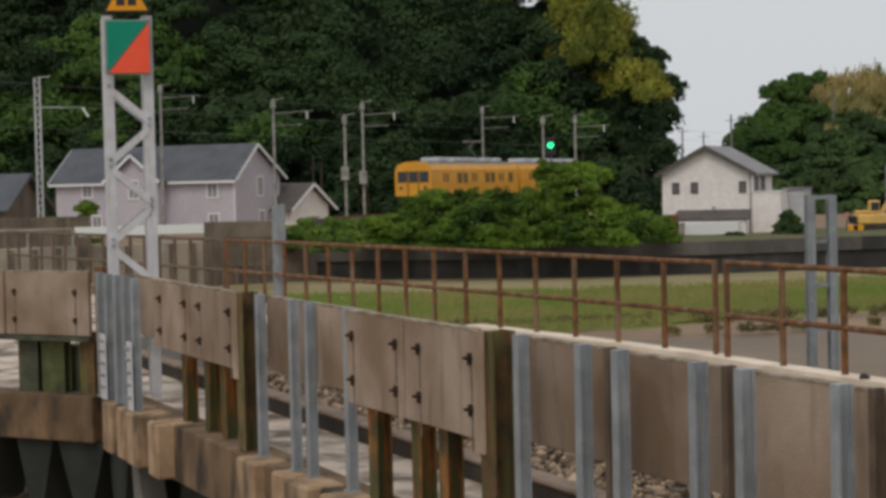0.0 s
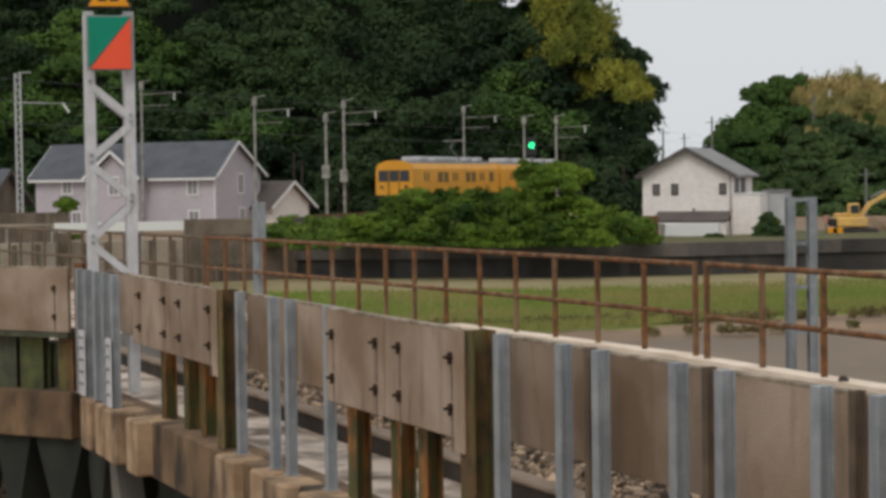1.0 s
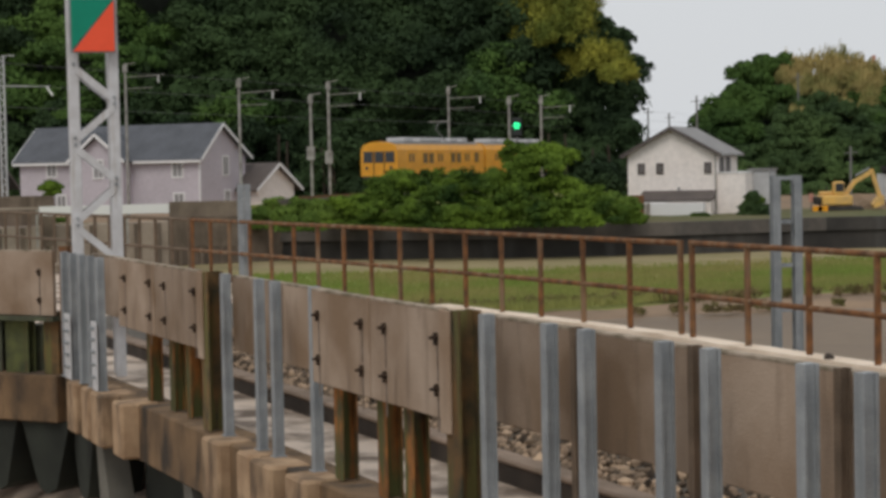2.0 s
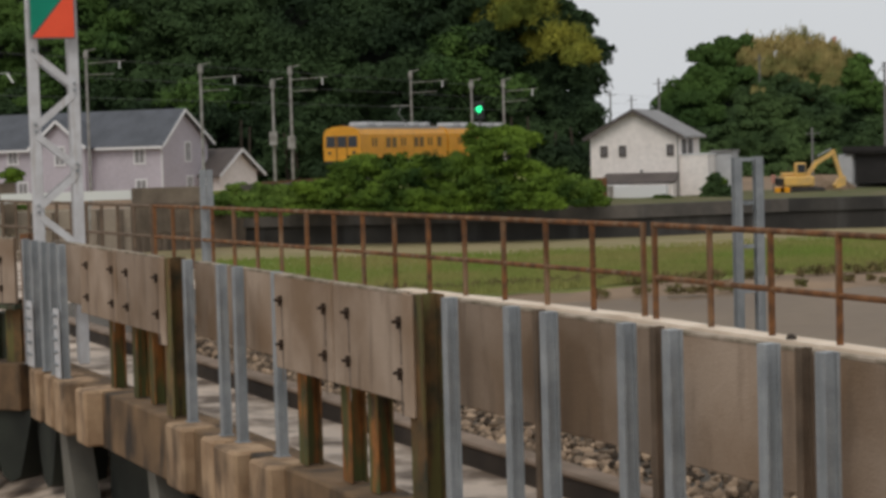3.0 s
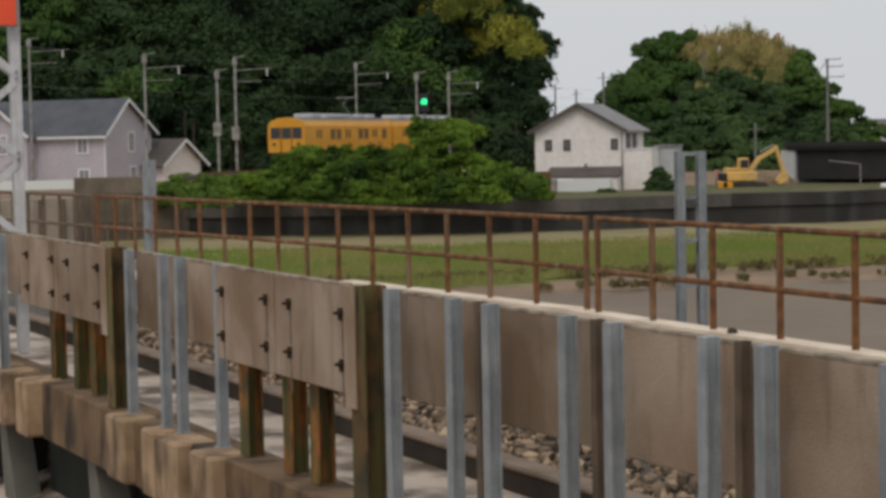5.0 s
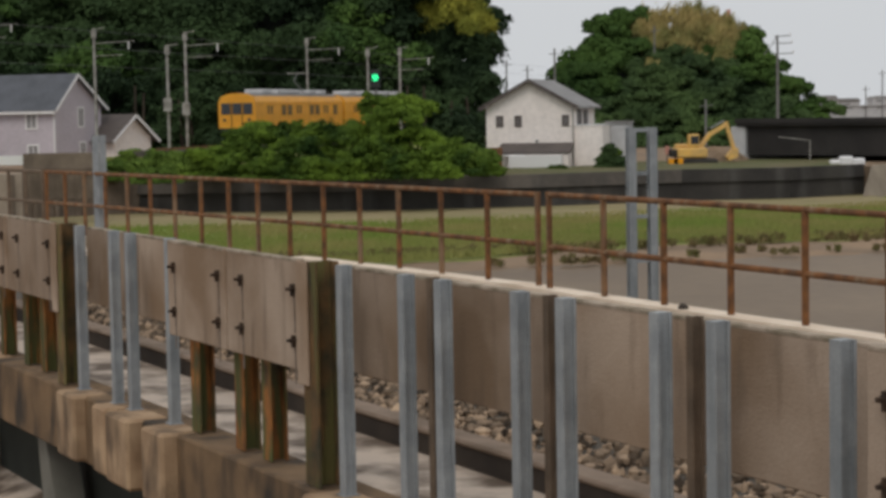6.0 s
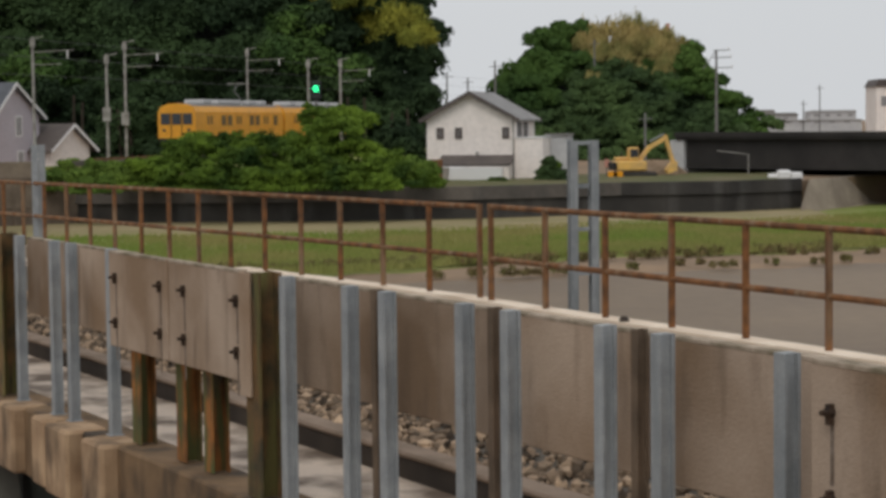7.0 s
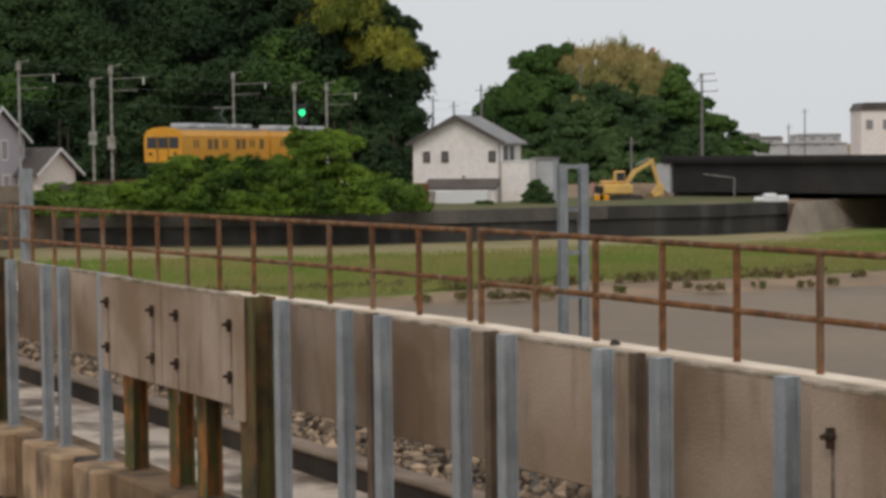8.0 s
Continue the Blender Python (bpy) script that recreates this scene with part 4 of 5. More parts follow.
# digger
EX = Vector((13.06, 141.00, 4.14))
dig = thing("excavator", pose(EX.x, EX.y, 3.75, 0, 0, 8) @ Matrix.Scale(0.88, 4), "yellow tracked excavator with folded boom", "excavator")
for y in (-0.9, 0.9):
    part("track", box(-1.7, 1.5, y - 0.22, y + 0.22, 0, 0.55, 0.2), M_UNDER, dig)
part("body", box(-1.9, 0.6, -1.1, 1.1, 0.62, 1.45, 0.12), M_EXC, dig)
cab = part("cab", box(-0.9, -0.05, -1.0, -0.1, 1.45, 2.55, 0.1), M_EXC, dig, "yellow glazed cab")
part("pane", box(-0.8, -0.15, -1.03, -0.99, 1.75, 2.42), M_GLASS, cab)
for a, b, w in (((0.1, -0.2, 1.4), (1.0, -0.2, 2.6), 0.5), ((0.95, -0.2, 2.5), (2.45, -0.2, 3.35), 0.46), ((2.3, -0.2, 3.5), (3.05, -0.2, 1.1), 0.36)):
    part("boom", bar(a, b, w, 0.3), M_EXC, dig)
part("counterweight", box(-2.25, -1.92, -1.05, 1.05, 0.7, 1.35, 0.12), M_UNDER, dig)
part("engine_cover", box(-1.8, -0.3, 0.1, 1.0, 1.452, 1.75, 0.1), M_EXC, dig)
part("exhaust", bar((-1.2, 0.5, 1.7), (-1.2, 0.5, 2.2), 0.12, roundness=8), M_UNDER, dig)
part("ram", bar((1.0, -0.2, 3.0), (2.2, -0.2, 3.62), 0.12, roundness=8), M_GALV, dig)
part("bucket", prism([(2.8, 1.25), (3.3, 1.35), (3.25, 0.6), (2.5, 0.35), (2.35, 0.65)], -0.6, 0.2), M_EXC, dig)
mound = bmesh.new()
bmesh.ops.create_icosphere(mound, subdivisions=3, radius=1)
for v in mound.verts:
    v.co *= 1 + 0.25 * noise.noise(v.co * 2)
    v.co = Vector((v.co.x * 2.2, v.co.y * 1.6, v.co.z * 1.3))
md = part("earth_mound", mound, M_SAND)
md.matrix_basis = pose((15.10, 146.00, 4.03)[0], 146, 3.6)
tagged(md, "mound of brown earth behind the excavator", "earth mound")

# road bridge
B0, B1 = Vector((17.58, 150.00, 6.74)), Vector((30.49, 138.00, 7.32))
bdir = Vector((B1.x - B0.x, B1.y - B0.y, 0))
BR = pose(B0.x, B0.y, 0, 0, 0, math.degrees(math.atan2(bdir.y, bdir.x)))
rbridge = thing("road_bridge", BR, "dark steel girder road bridge over the river", "bridge")
bt = B0.z
part("deck", box(-0.5, 60, -0.6, 11, bt - 0.35, bt, 0.05), M_GIRDER, rbridge)
for y in (0.0, 2.6, 5.2, 7.8, 10.4):
    part("girder", box(0.3, 60, y - 0.15, y + 0.15, bt - 2.55, bt - 0.36), M_GIRDER, rbridge)
part("parapet", box(-0.5, 60, -0.7, -0.5, bt - 0.1, bt + 0.25), M_GIRDER, rbridge)
part("abutment", box(-1.1, 0.2, -0.4, 11, 3.0, bt - 0.36, 0.03), M_HAZE, rbridge, "pale concrete abutment")
# Closing wall in a dark colour that stands in for the shaded void.
part("abutment", box(0.2, 60, 10.6, 11.4, 1.0, bt - 0.37), M_DARKWALL, rbridge, "wall under the bridge, coloured dark in place of the shade there")
lampp = thing("bent_pole", pose(21.46, 143, 3.6), "thin grey bent pole under the bridge", "pole")
part("pole", bar((0, 0, 0), (0, 0, 1.75), 0.09, roundness=8), M_POLE, lampp)
part("arm", bar((0, 0, 1.75), (-2.3, 0, 2.05), 0.07, roundness=8), M_POLE, lampp)
# Most of these walls are coloured pale in place of distance haze.
for p, w, h, roof_h, mat, rmat in (((52.02, 230.00, 7.05), 4.6, 4.6, 0.9, M_PLASTER, M_ROOFBROWN), ((47.81, 260.00, 7.05), 13.0, 0.7, 0.12, M_HAZE, M_HAZE), ((47.29, 300.00, 7.01), 4.0, 1.6, 0.8, M_HAZE, M_TILE), ((53.72, 320.00, 7.29), 5.0, 1.2, 0.5, M_HAZE, M_TILE), ((66.03, 340.00, 7.54), 8.0, 1.6, 0.3, M_HAZE, M_HAZE)):
    b = thing("far_building", pose(p[0], p[1], 3.9), "pale distant building beyond the road bridge", "building", "distant buildings")
    zb = p[2] - 3.9
    part("wall", box(-w / 2, w / 2, 0, 6, 0, zb + h), mat, b)
    part("roof", prism([(-w / 2 - 0.2, zb + h), (w / 2 + 0.2, zb + h), (w / 2 - 0.3, zb + h + roof_h), (-w / 2 + 0.3, zb + h + roof_h)], -0.2, 6), rmat, b)
    for i in range(int(w // 2)):
        part("window", box(-w / 2 + 0.6 + 2 * i, -w / 2 + 1.4 + 2 * i, -0.05, 0.05, zb + h * 0.5, zb + h * 0.75), M_CURTAIN, b)

# bank walls and fence at the far end of the railing
F0, F1 = Vector((-35.89, 111.00, 5.81)), Vector((-29.01, 113.00, 5.62))
fence = thing("white_fence", pose(F0.x, F0.y, 0, 0, 0, math.degrees(math.atan2(F1.y - F0.y, F1.x - F0.x))), "long white metal guard fence on the bank", "fence")
fl = (F1 - F0).length
part("board", box(-0.6, fl, -0.05, 0.05, F0.z - 0.55, F0.z), M_TRIM, fence)
part("guard_rail", box(-12, -0.62, -0.04, 0.04, F0.z - 0.16, F0.z - 0.02), M_REVET, fence, "thin beige guard rail")
for k in range(6):
    part("post", box(-6 + k * (fl + 6) / 5 - 0.06, -6 + k * (fl + 6) / 5 + 0.06, 0.05, 0.15, 3.4, F0.z - 0.02), M_POLE, fence)
G0 = Vector((-26.92, 113.00, 5.92))
blk = part("block_wall", box(-2.2, 2.4, 0, 0.3, 4.95, G0.z, 0.02), M_BLOCK)
part("footing", box(-2.25, 2.45, -0.1, 0.4, 3.2, 4.945, 0.02), M_TIMBER, blk, "dark brown footing, darker than the wall above")
blk.matrix_basis = pose(G0.x, G0.y, 0, 0, 0, 4)
tagged(blk, "brown grey block wall on the bank", "wall")
L0, L1 = Vector((-49.89, 100.00, 5.93)), Vector((-24.05, 123.82, 1.50))
L1.z = 4.85
run = (L1 - L0).length
bankwall = part("bank_wall", box(0, run * 0.75, 0, 0.6, 0.8, L1.z - 0.2, 0.03), M_REVET)
part("stained_length", box(run * 0.75 + 0.01, run, -0.003, 0.6, 0.8, L1.z - 0.2, 0.03), M_BLOCK, bankwall, "brown stained length of the wall")
bankwall.matrix_basis = pose(L0.x, L0.y, 0, 0, 0, math.degrees(math.atan2(L1.y - L0.y, L1.x - L0.x)))
tagged(bankwall, "beige grey concrete bank wall with ribs", "wall", kind="structure")
for k in range(22):
    part("rib", box(k * 1.5, k * 1.5 + 0.25, -0.18, -0.004, 0.9, L1.z - 0.3), M_BLOCK, bankwall)
dirt = Vector((-39.36, 112.00, 6.43))
brown = part("brown_fence", box(-6, 3.4, 0, 0.12, 3.4, dirt.z, 0.01), M_TIMBER)
brown.matrix_basis = pose(dirt.x, dirt.y, 0, 0, 0, 2)
tagged(brown, "brown weathered timber fence", "fence")

# ---- woods ----
rng = np.random.default_rng(21)


def crowns(name, centres, radii, mat, label, leaf=0.30, per=95, lumps=10, group="", kind="stuff", category="trees", plume=0.0):
    c, r = [], []
    for (x, y, z), rad in zip(centres, radii):
        d = rng.normal(size=(lumps, 3))
        d /= np.linalg.norm(d, axis=1)[:, None]
        d[:, 2] = np.abs(d[:, 2]) * 0.9 - 0.15
        d[:, 1] = -np.abs(d[:, 1]) * 0.8 + 0.25
        for q in d:
            c.append((x + q[0] * rad * 0.72, y + q[1] * rad * 0.7, z + q[2] * rad * 0.72))
            r.append(rad * rng.uniform(0.30, 0.50))
    v, f = leaves(c, r, per, leaf, rng, 1.3 if plume else 0.75, 0.15 if plume else 0.5, plume)
    return tagged(from_arrays(name, v, f, mat), label, category, group, kind)


EDGE_Z = [(-2.54, 190.00, 7.11)[2], (-2.08, 190.00, 14.28)[2], (-1.93, 192.00, 17.68)[2], (-5.28, 196.00, 22.53)[2], (-9.26, 200.00, 27.03)[2], 40]
EDGE_X = [(-2.54, 190.00, 7.11)[0], (-2.08, 190.00, 14.28)[0], (-1.93, 192.00, 17.68)[0], (-5.28, 196.00, 22.53)[0], (-9.26, 200.00, 27.03)[0], -20]
dark_c, dark_r, light_c, light_r, bam_c, bam_r = [], [], [], [], [], []
for z in np.arange(4.5, 36, 2.1):
    for x in np.arange(-92, 16, 2.9):
        xx, zz = x + rng.uniform(-1.3, 1.3), z + rng.uniform(-0.9, 0.9)
        rad = rng.uniform(2.3, 4.6)
        if xx > np.interp(zz, EDGE_Z, EDGE_X) + 0.4 - rad * 0.5:
            continue
        y = 184 + (zz - 5) * 1.0 + rng.uniform(-3.5, 3.5)
        patch = noise.noise((xx * 0.07, 7.7, zz * 0.10))
        inward = np.interp(zz, EDGE_Z, EDGE_X) - xx
        if 14.8 + rng.uniform(-1.0, 1.5) < zz < 29 and 1.7 < inward < 2.0 + 6.0 * min(1.0, (zz - 13.0) / 8.0) + rng.uniform(-1.2, 1.2):
            bam_c.append((xx, y - 3, zz))
            bam_r.append(rad * 0.9)
            dark_c.append((xx, y + 2.5, zz - 0.6))
            dark_r.append(rad * 0.8)
        elif patch > ((0.0 if xx < -56 else 0.12 if xx > -16 else 0.34) if zz > 12.5 else 0.42):
            light_c.append((xx, y - 1, zz))
            light_r.append(rad)
        else:
            dark_c.append((xx, y, zz))
            dark_r.append(rad)
for z in np.arange(4.5, 27, 1.2):
    for off in (0.9, 2.2, 3.6, 5.2, 7.0):
        dark_c.append((np.interp(z, EDGE_Z, EDGE_X) - 0.3 - off + rng.uniform(-0.7, 0.7), 184.5 + (z - 5) + rng.uniform(0, 2), z))
        dark_r.append(rng.uniform(1.3, 2.1))
crowns("hill_woods", dark_c, dark_r, M_LEAF, "dense dark evergreen woods on the hill")
crowns("hill_woods_light", light_c, light_r, M_LEAF2, "fresh green tree crowns on the wooded hill")
crowns("hill_bamboo", bam_c, bam_r, M_BAMBOO, "yellow green bamboo grove on the hill", 0.34, 120, lumps=14, plume=0.9)
# Dark sheet behind the crowns; its colour is the shade between them.
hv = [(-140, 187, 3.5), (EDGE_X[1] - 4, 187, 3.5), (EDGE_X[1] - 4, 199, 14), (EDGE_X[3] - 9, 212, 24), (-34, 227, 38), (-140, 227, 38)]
tagged(from_arrays("hillside", hv, [tuple(range(6))], M_WOODSHADE), "hillside sheet painted dark as the shade between the trees", "hillside", kind="structure")
for k in range(26):
    x = EDGE_X[1] - 1.5 - 2.4 * k + rng.uniform(-0.8, 0.8)
    t = thing("tree_trunk", pose(x, 181 + rng.uniform(-1, 2), 3.6), "dark tree trunk at the edge of the woods", "tree", "trunks of the woods")
    part("trunk", bar((0, 0, 0), (rng.uniform(-0.6, 0.6), 0, rng.uniform(5, 8)), 0.4, roundness=7, tip=0.5), M_BARK, t)

c2, r2, d2, dr2 = [], [], [], []
H2 = [(1.63, 205.00, 8.06), (3.58, 205.00, 11.02), (6.06, 207.00, 14.64), (11.08, 210.00, 18.34), (15.51, 212.00, 17.78), (19.83, 212.00, 18.65), (24.15, 212.00, 16.76), (27.28, 210.00, 12.85), (29.74, 208.00, 9.87), (31.70, 205.00, 7.12)]
hx, hzz = [p[0] for p in H2], [p[2] for p in H2]
dry_lo, dry_hi, dry_z = (13.51, 210.00, 14.96)[0], (24.83, 210.00, 14.83)[0], (17.78, 210.00, 12.78)[2]
for z in np.arange(4.0, 22, 1.05):
    for x in np.arange(hx[0] - 1, hx[-1] + 1, 1.25):
        xx, zz = x + rng.uniform(-1, 1), z + rng.uniform(-0.8, 0.8)
        rad = rng.uniform(1.2, 2.1)
        dry_here = dry_lo < xx < dry_hi
        if zz + rad * 0.75 > np.interp(xx, hx, hzz) + (-0.5 if dry_here else 1.2):
            continue
        y = 200 + (zz - 4) * 0.9 + rng.uniform(-1.5, 1.5)
        if dry_here and rng.random() < (zz - dry_z + 2.4) / 4.4:
            d2.append((xx, y + (1.0 if zz < dry_z + 1.5 else -0.2), zz))
            dr2.append(rad * rng.uniform(0.5, 0.9))
            if rng.random() < 0.7:
                c2.append((xx, y + 0.7, zz - 0.4))
                r2.append(rad * 0.8)
        else:
            c2.append((xx, y + 0.3, zz))
            r2.append(rad)
half = len(c2)
order = rng.permutation(half)
pick = [i for i in order if noise.noise((c2[i][0] * 0.12, 2.2, c2[i][2] * 0.15)) >  0.06]
rest = [i for i in order if i not in set(pick)]
crowns("knoll_woods", [c2[i] for i in rest], [r2[i] for i in rest], M_KNOLL, "dark green trees on the round knoll", 0.28)
crowns("knoll_woods_light", [c2[i] for i in pick], [r2[i] for i in pick], M_LEAF2, "fresh green trees on the round knoll", 0.28)
crowns("knoll_bamboo", d2, dr2, M_DRY, "straw coloured dry bamboo on top of the knoll", 0.34, 60, lumps=14, plume=2.4)
tips, tip_r = [], []
for k in range(340):
    xx = rng.uniform(dry_lo, dry_hi)
    zz = np.interp(xx, hx, hzz) - rng.uniform(-0.1, 3.2)
    tips.append((xx, 200 + (zz - 4) * 0.9 + rng.uniform(-1, 1), zz))
    tip_r.append(rng.uniform(0.3, 0.7))
v, f = leaves(tips, tip_r, 26, 0.30, rng, 2.4, 0.05, 2.6)
tagged(from_arrays("bamboo_tips", v, f, M_DRY), "feathery dry bamboo tips above the knoll", "bamboo", kind="stuff")
# The knoll gets the same shade-coloured sheet behind its trees.
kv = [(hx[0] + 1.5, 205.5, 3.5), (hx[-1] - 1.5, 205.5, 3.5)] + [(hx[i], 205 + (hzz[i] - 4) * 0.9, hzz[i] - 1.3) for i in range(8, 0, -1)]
tagged(from_arrays("knoll", kv, [tuple(range(10))], M_WOODSHADE), "knoll slope sheet painted dark as the shade between the trees", "hillside", kind="structure")

# ---- shrubs on the river bank ----
SHRUBS = [
    ((-18.42, 131.00, 6.42), 1.4), ((-15.85, 132.00, 6.38), 1.5), ((-13.43, 131.00, 6.37), 1.5), ((-11.04, 130.00, 6.51), 1.6), ((-6.86, 127.00, 8.09), 1.7), ((-9.45, 127.00, 8.49), 1.2), ((-4.51, 128.00, 5.55), 1.2),
    ((-19.49, 122.00, 5.20), 1.5), ((-17.43, 124.00, 5.92), 1.9), ((-16.56, 128.00, 6.71), 1.7), ((-13.94, 122.00, 5.49), 2.0), ((-12.05, 124.00, 6.23), 2.0),
    ((-9.58, 121.00, 5.29), 2.0), ((-7.69, 124.00, 7.19), 2.1), ((-8.03, 125.00, 8.21), 1.2), ((-6.30, 124.00, 6.0), 1.6), ((-9.33, 125.00, 6.66), 1.9),
    ((-6.04, 121.00, 5.08), 1.6), ((-3.92, 121.00, 4.98), 1.3), ((-2.00, 122.00, 4.58), 0.9), ((-3.32, 128.00, 5.15), 1.1), ((-17.94, 120.00, 4.81), 1.2),
    ((-12.57, 119.00, 4.67), 1.2), ((-10.48, 119.00, 4.55), 1.1), ((-4.56, 119.00, 4.41), 0.9), ((-15.35, 119.00, 4.81), 1.3), ((-7.34, 119.00, 4.62), 1.3),
    ((-40.23, 125.00, 6.67), 0.8), ((6.52, 136.00, 4.58), 0.9), ((2.67, 133.00, 3.83), 0.5), ((-25.49, 126.00, 5.17), 1.0), ((-22.91, 124.00, 5.01), 1.0), ((-20.93, 122.00, 4.68), 0.9),
    ((-25.58, 122.00, 4.84), 0.8), ((-23.95, 121.00, 4.74), 0.8), ((-23.82, 125.00, 5.17), 0.9), ((-21.99, 124.00, 5.18), 0.9), ((-21.64, 119.00, 4.53), 0.7), ((-23.04, 119.00, 4.44), 0.7), ((-20.90, 124.00, 5.24), 0.9), ((-3.00, 127.00, 4.85), 0.9), ((-1.82, 127.00, 4.88), 0.8), ((6.31, 134.00, 5.10), 0.55), ((6.03, 134.00, 4.43), 0.6), ((6.81, 134.00, 4.31), 0.6)]
for k, (p, rad) in enumerate(SHRUBS):
    t = thing("shrub", pose(p[0], p[1], 3.7), "leafy green shrub on the river bank", "shrub", "shrubs on the bank")
    zc = p[2] - 3.7
    n = 22
    d = rng.normal(size=(n, 3))
    d /= np.linalg.norm(d, axis=1)[:, None]
    d[:, 1] = -np.abs(d[:, 1])
    cs = [(q[0] * rad * u, q[1] * rad * 0.6 * u, zc + q[2] * rad * 0.62 * u) for q, u in zip(d, rng.uniform(0.5, 0.95, n))] + [(0, 0, zc), (0, 0, zc * 0.5)] + [(u * rad, -0.3 * rad, max(0.25, zc * 0.3)) for u in (-0.9, -0.5, -0.1, 0.3, 0.7, 1.0)]
    rs = list(rng.uniform(0.24, 0.46, n) * rad) + [rad * 0.6, rad * 0.6] + [rad * 0.38] * 6
    v, f = leaves(cs, rs, 110, 0.15, rng, 0.6, 0.4)
    crown = from_arrays("crown", v, f, M_KNOLL if k > 41 else M_BUSH if k not in (20, 30, 31, 32) and k < 33 else M_FRESH, t)
    for a in (-0.4, 0.3):
        part("stem", bar((a * 0.3, 0, 0), (a * rad, 0, max(0.3, zc)), 0.09, roundness=6, tip=0.5), M_BARK, t)

apron = part("concrete_apron", box(-26, -3, 20, 60, 1.35, 1.7, 0.05), M_DECK)
tagged(apron, "pale concrete apron under the viaduct", "apron", kind="structure")

# ---- smaller things ----
dry_far = [(w[0], w[1] + 0.2) for w in WALL]
strip("dry_grass_band", [(x, y - 13) for x, y in dry_far], dry_far, 1.60, 1.78, M_STRAW, "band of dry straw coloured grass below the river wall", 1.2)
for p, rad in (((0.63, 81.92, 1.40), 0.5), ((2.47, 81.98, 1.40), 0.6), ((3.20, 82.19, 1.40), 0.6), ((4.22, 83.28, 1.40), 0.6), ((11.76, 85.46, 1.40), 0.6), ((16.61, 92.70, 1.40), 0.5), ((16.32, 87.55, 1.40), 0.35), ((17.84, 88.75, 1.40), 0.35), ((19.91, 92.98, 1.40), 0.5), ((9.88, 87.08, 1.40), 0.3), ((-1.00, 81.53, 1.40), 0.45), ((7.69, 85.37, 1.40), 0.35), ((10.96, 87.61, 1.40), 0.3), ((14.21, 87.15, 1.40), 0.3)):
    t = thing("weed_tuft", pose(p[0], p[1], 1.36), "dark green weed tuft on the sandy shore", "weed", "weeds on the shore")
    d = rng.normal(size=(5, 3))
    cs = [(q[0] * rad * 0.6, q[1] * rad * 0.3, 0.1 + abs(q[2]) * rad * 0.2) for q in d]
    v, f = leaves(cs, [rad * 0.4] * 5, 30, 0.15, rng, 0.7, 0.1, 1.2)
    from_arrays("crown", v, f, M_WEED, t)
for q, w, h in (((21.99, 134.54, 3.75), 0.7, 0.35), ((22.69, 134.26, 3.75), 0.9, 0.6), ((23.50, 133.94, 3.75), 0.8, 0.45)):
    bag = part("bulk_bag", box(-w / 2, w / 2, -0.4, 0.4, 0, h + 0.1, 0.1), M_TRIM)
    bag.matrix_basis = pose(q[0], q[1] + 0.5, 3.68)
    tagged(bag, "white bulk bag lying on the bank by the bridge", "bag", "bulk bags")
fringe = [(-10.71, 82.68, 1.45), (-2.07, 86.41, 1.45), (18.68, 94.72, 1.45)]
fc = []
for k in range(230):
    u = rng.uniform(0, 2)
    a, b = fringe[int(u)], fringe[int(u) + 1]
    u -= int(u)
    fc.append((a[0] + (b[0] - a[0]) * u, a[1] + (b[1] - a[1]) * u + rng.uniform(-0.7, 1.2), 1.5 + rng.uniform(0, 0.2)))
v, f = leaves(fc, list(rng.uniform(0.15, 0.4, 230)), 26, 0.16, rng, 0.8, 0.1, 1.5)
tagged(from_arrays("shore_weeds", v, f, M_WEED), "brownish green weeds fringing the river grass", "weeds", kind="stuff")
mk = Vector((10.92, 142.00, 5.13))
marker = thing("marker_post", pose(mk.x, mk.y, 3.75), "pale pink marker board on a thin post by the excavator", "marker post")
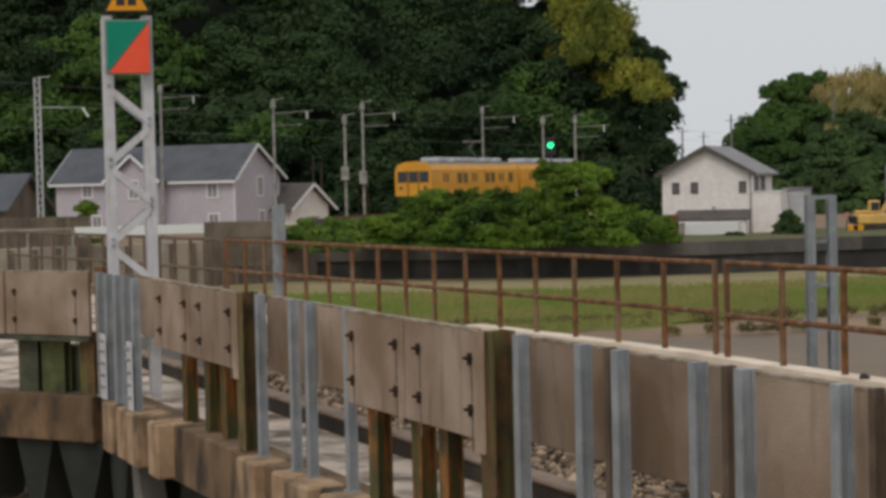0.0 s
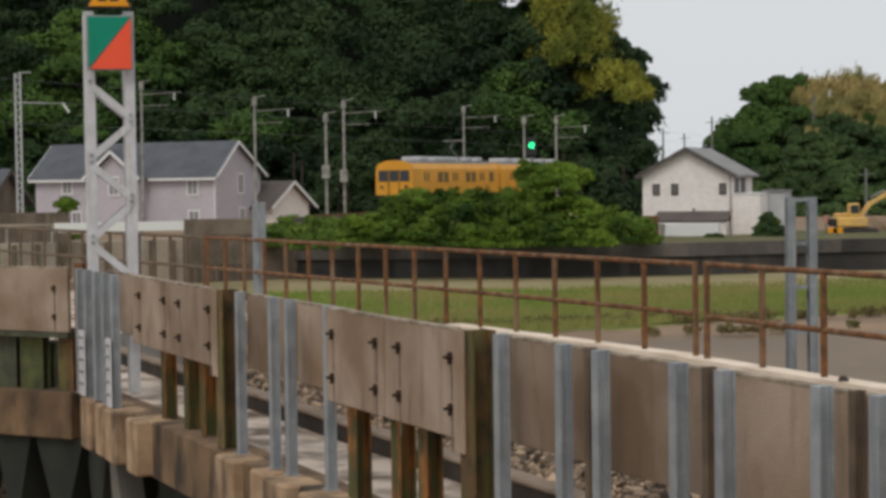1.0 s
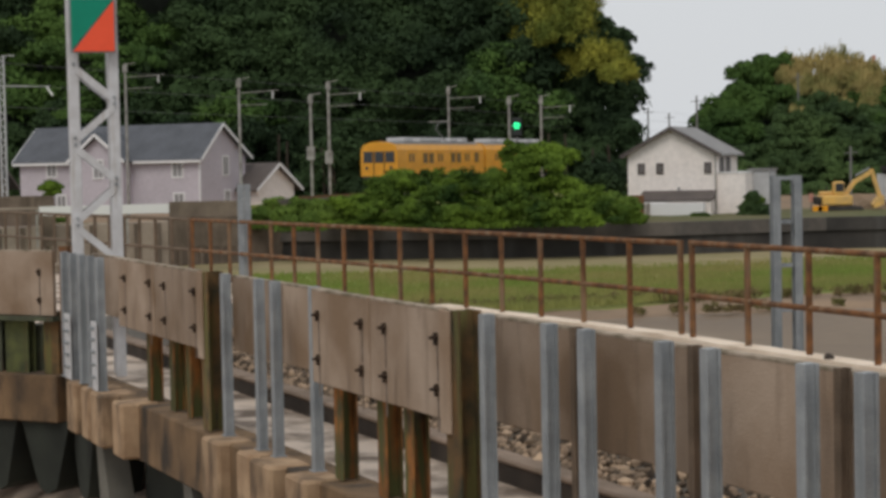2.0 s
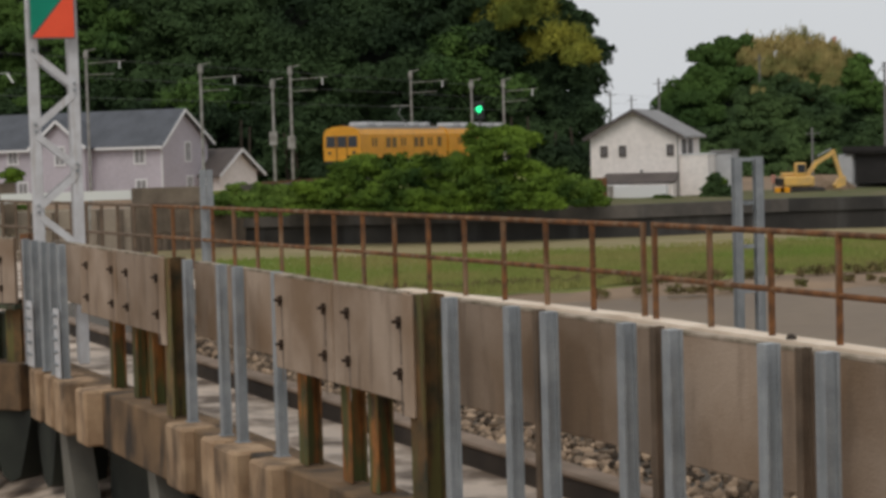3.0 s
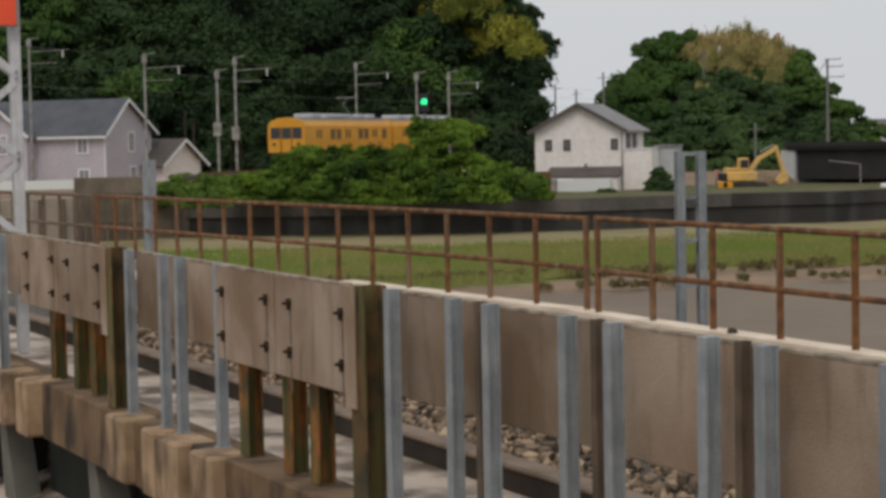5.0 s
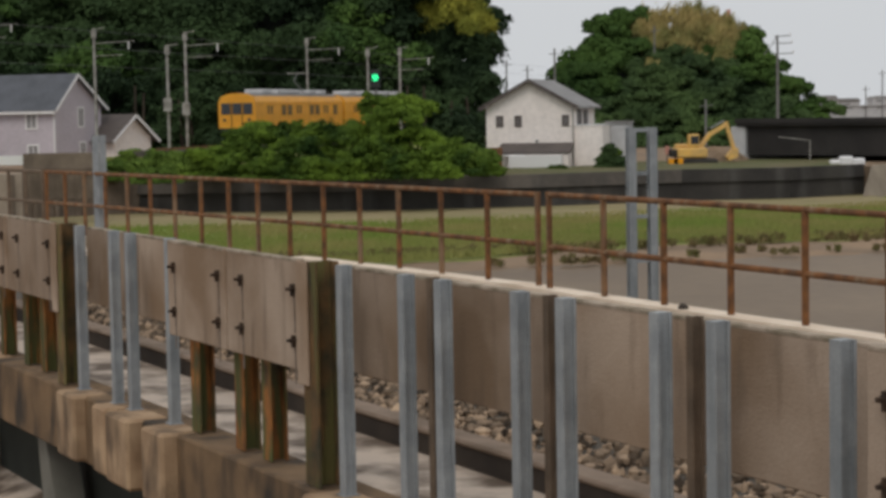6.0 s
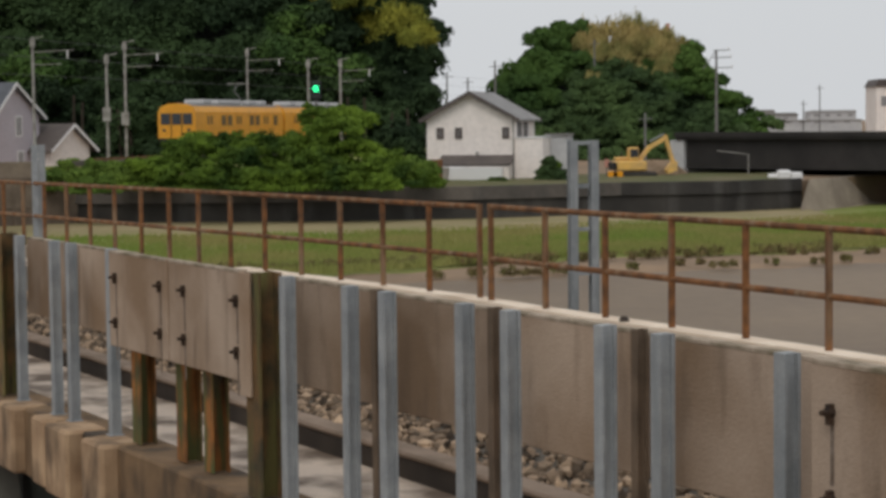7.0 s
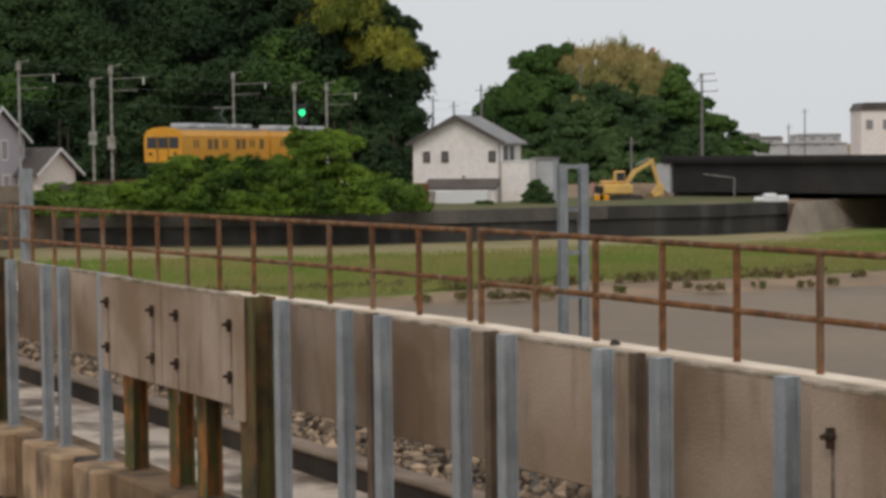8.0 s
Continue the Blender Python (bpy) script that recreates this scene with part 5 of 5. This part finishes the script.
part("post", bar((0, 0, 0), (0, 0, mk.z - 3.75), 0.08, roundness=8), M_ROOFBROWN, marker)
part("board", box(-0.16, 0.16, -0.06, -0.03, mk.z - 4.35, mk.z - 3.75, 0.01), M_PINK, marker)
for px in ((11.13, 139.00, 3.72), (11.49, 139.00, 3.80)):
    b = part("site_barrier", box(-0.35, 0.35, -0.1, 0.1, 0, 0.5, 0.03), M_SIGNORANGE)
    b.matrix_basis = pose(px[0], px[1], 3.8)
    tagged(b, "small orange site barrier by the excavator", "barrier", "site barriers")
ch = Vector((65.24, 600.00, 37.92))
chim = thing("chimney", pose(ch.x, ch.y, 3.9), "distant red and white banded chimney", "chimney")
part("stack", bar((0, 0, 0), (0, 0, ch.z - 3.9 - 3), 1.6, roundness=10, tip=0.8), M_HAZE, chim)
part("red_band", bar((0, 0, ch.z - 6.9), (0, 0, ch.z - 3.9), 1.3, roundness=10), M_PINK, chim)
# overhead wires along the track
for lift, side in ((5.2, 0.0), (6.3, 0.0), (7.6, 2.6)):
    wo = thing("overhead_wire", TRACK, "thin overhead wire above the track", "wire", "overhead wires")
    for k in range(-1, 5):
        a, b = -20 + 28 * k, 8 + 28 * k
        part("span", bar((a, side, RAILZ + lift), (b, side, RAILZ + lift), 0.02), M_WIRE, wo)

slope = from_arrays("abutment_slope", [(-18, -5, 1.4), (-4, -5, 1.4), (-4, 3.5, 4.1), (-18, 3.5, 4.1), (-18, 3.5, 1.4), (-4, 3.5, 1.4)], [(0, 1, 2, 3), (3, 2, 5, 4), (0, 3, 4), (1, 5, 2)], M_DECK)
slope.matrix_basis = EDGE
tagged(slope, "pale sloping concrete abutment under the viaduct", "abutment", kind="structure")

stone = bmesh.new()
bmesh.ops.create_icosphere(stone, subdivisions=2, radius=0.07)
for v in stone.verts:
    v.co *= 1 + 0.3 * noise.noise(v.co * 14)
st = part("loose_stone", stone, M_KERB)
st.matrix_basis = EDGE @ pose(-7.85, 8.62, 5.20)
tagged(st, "small dark stone lying on the parapet", "stone")
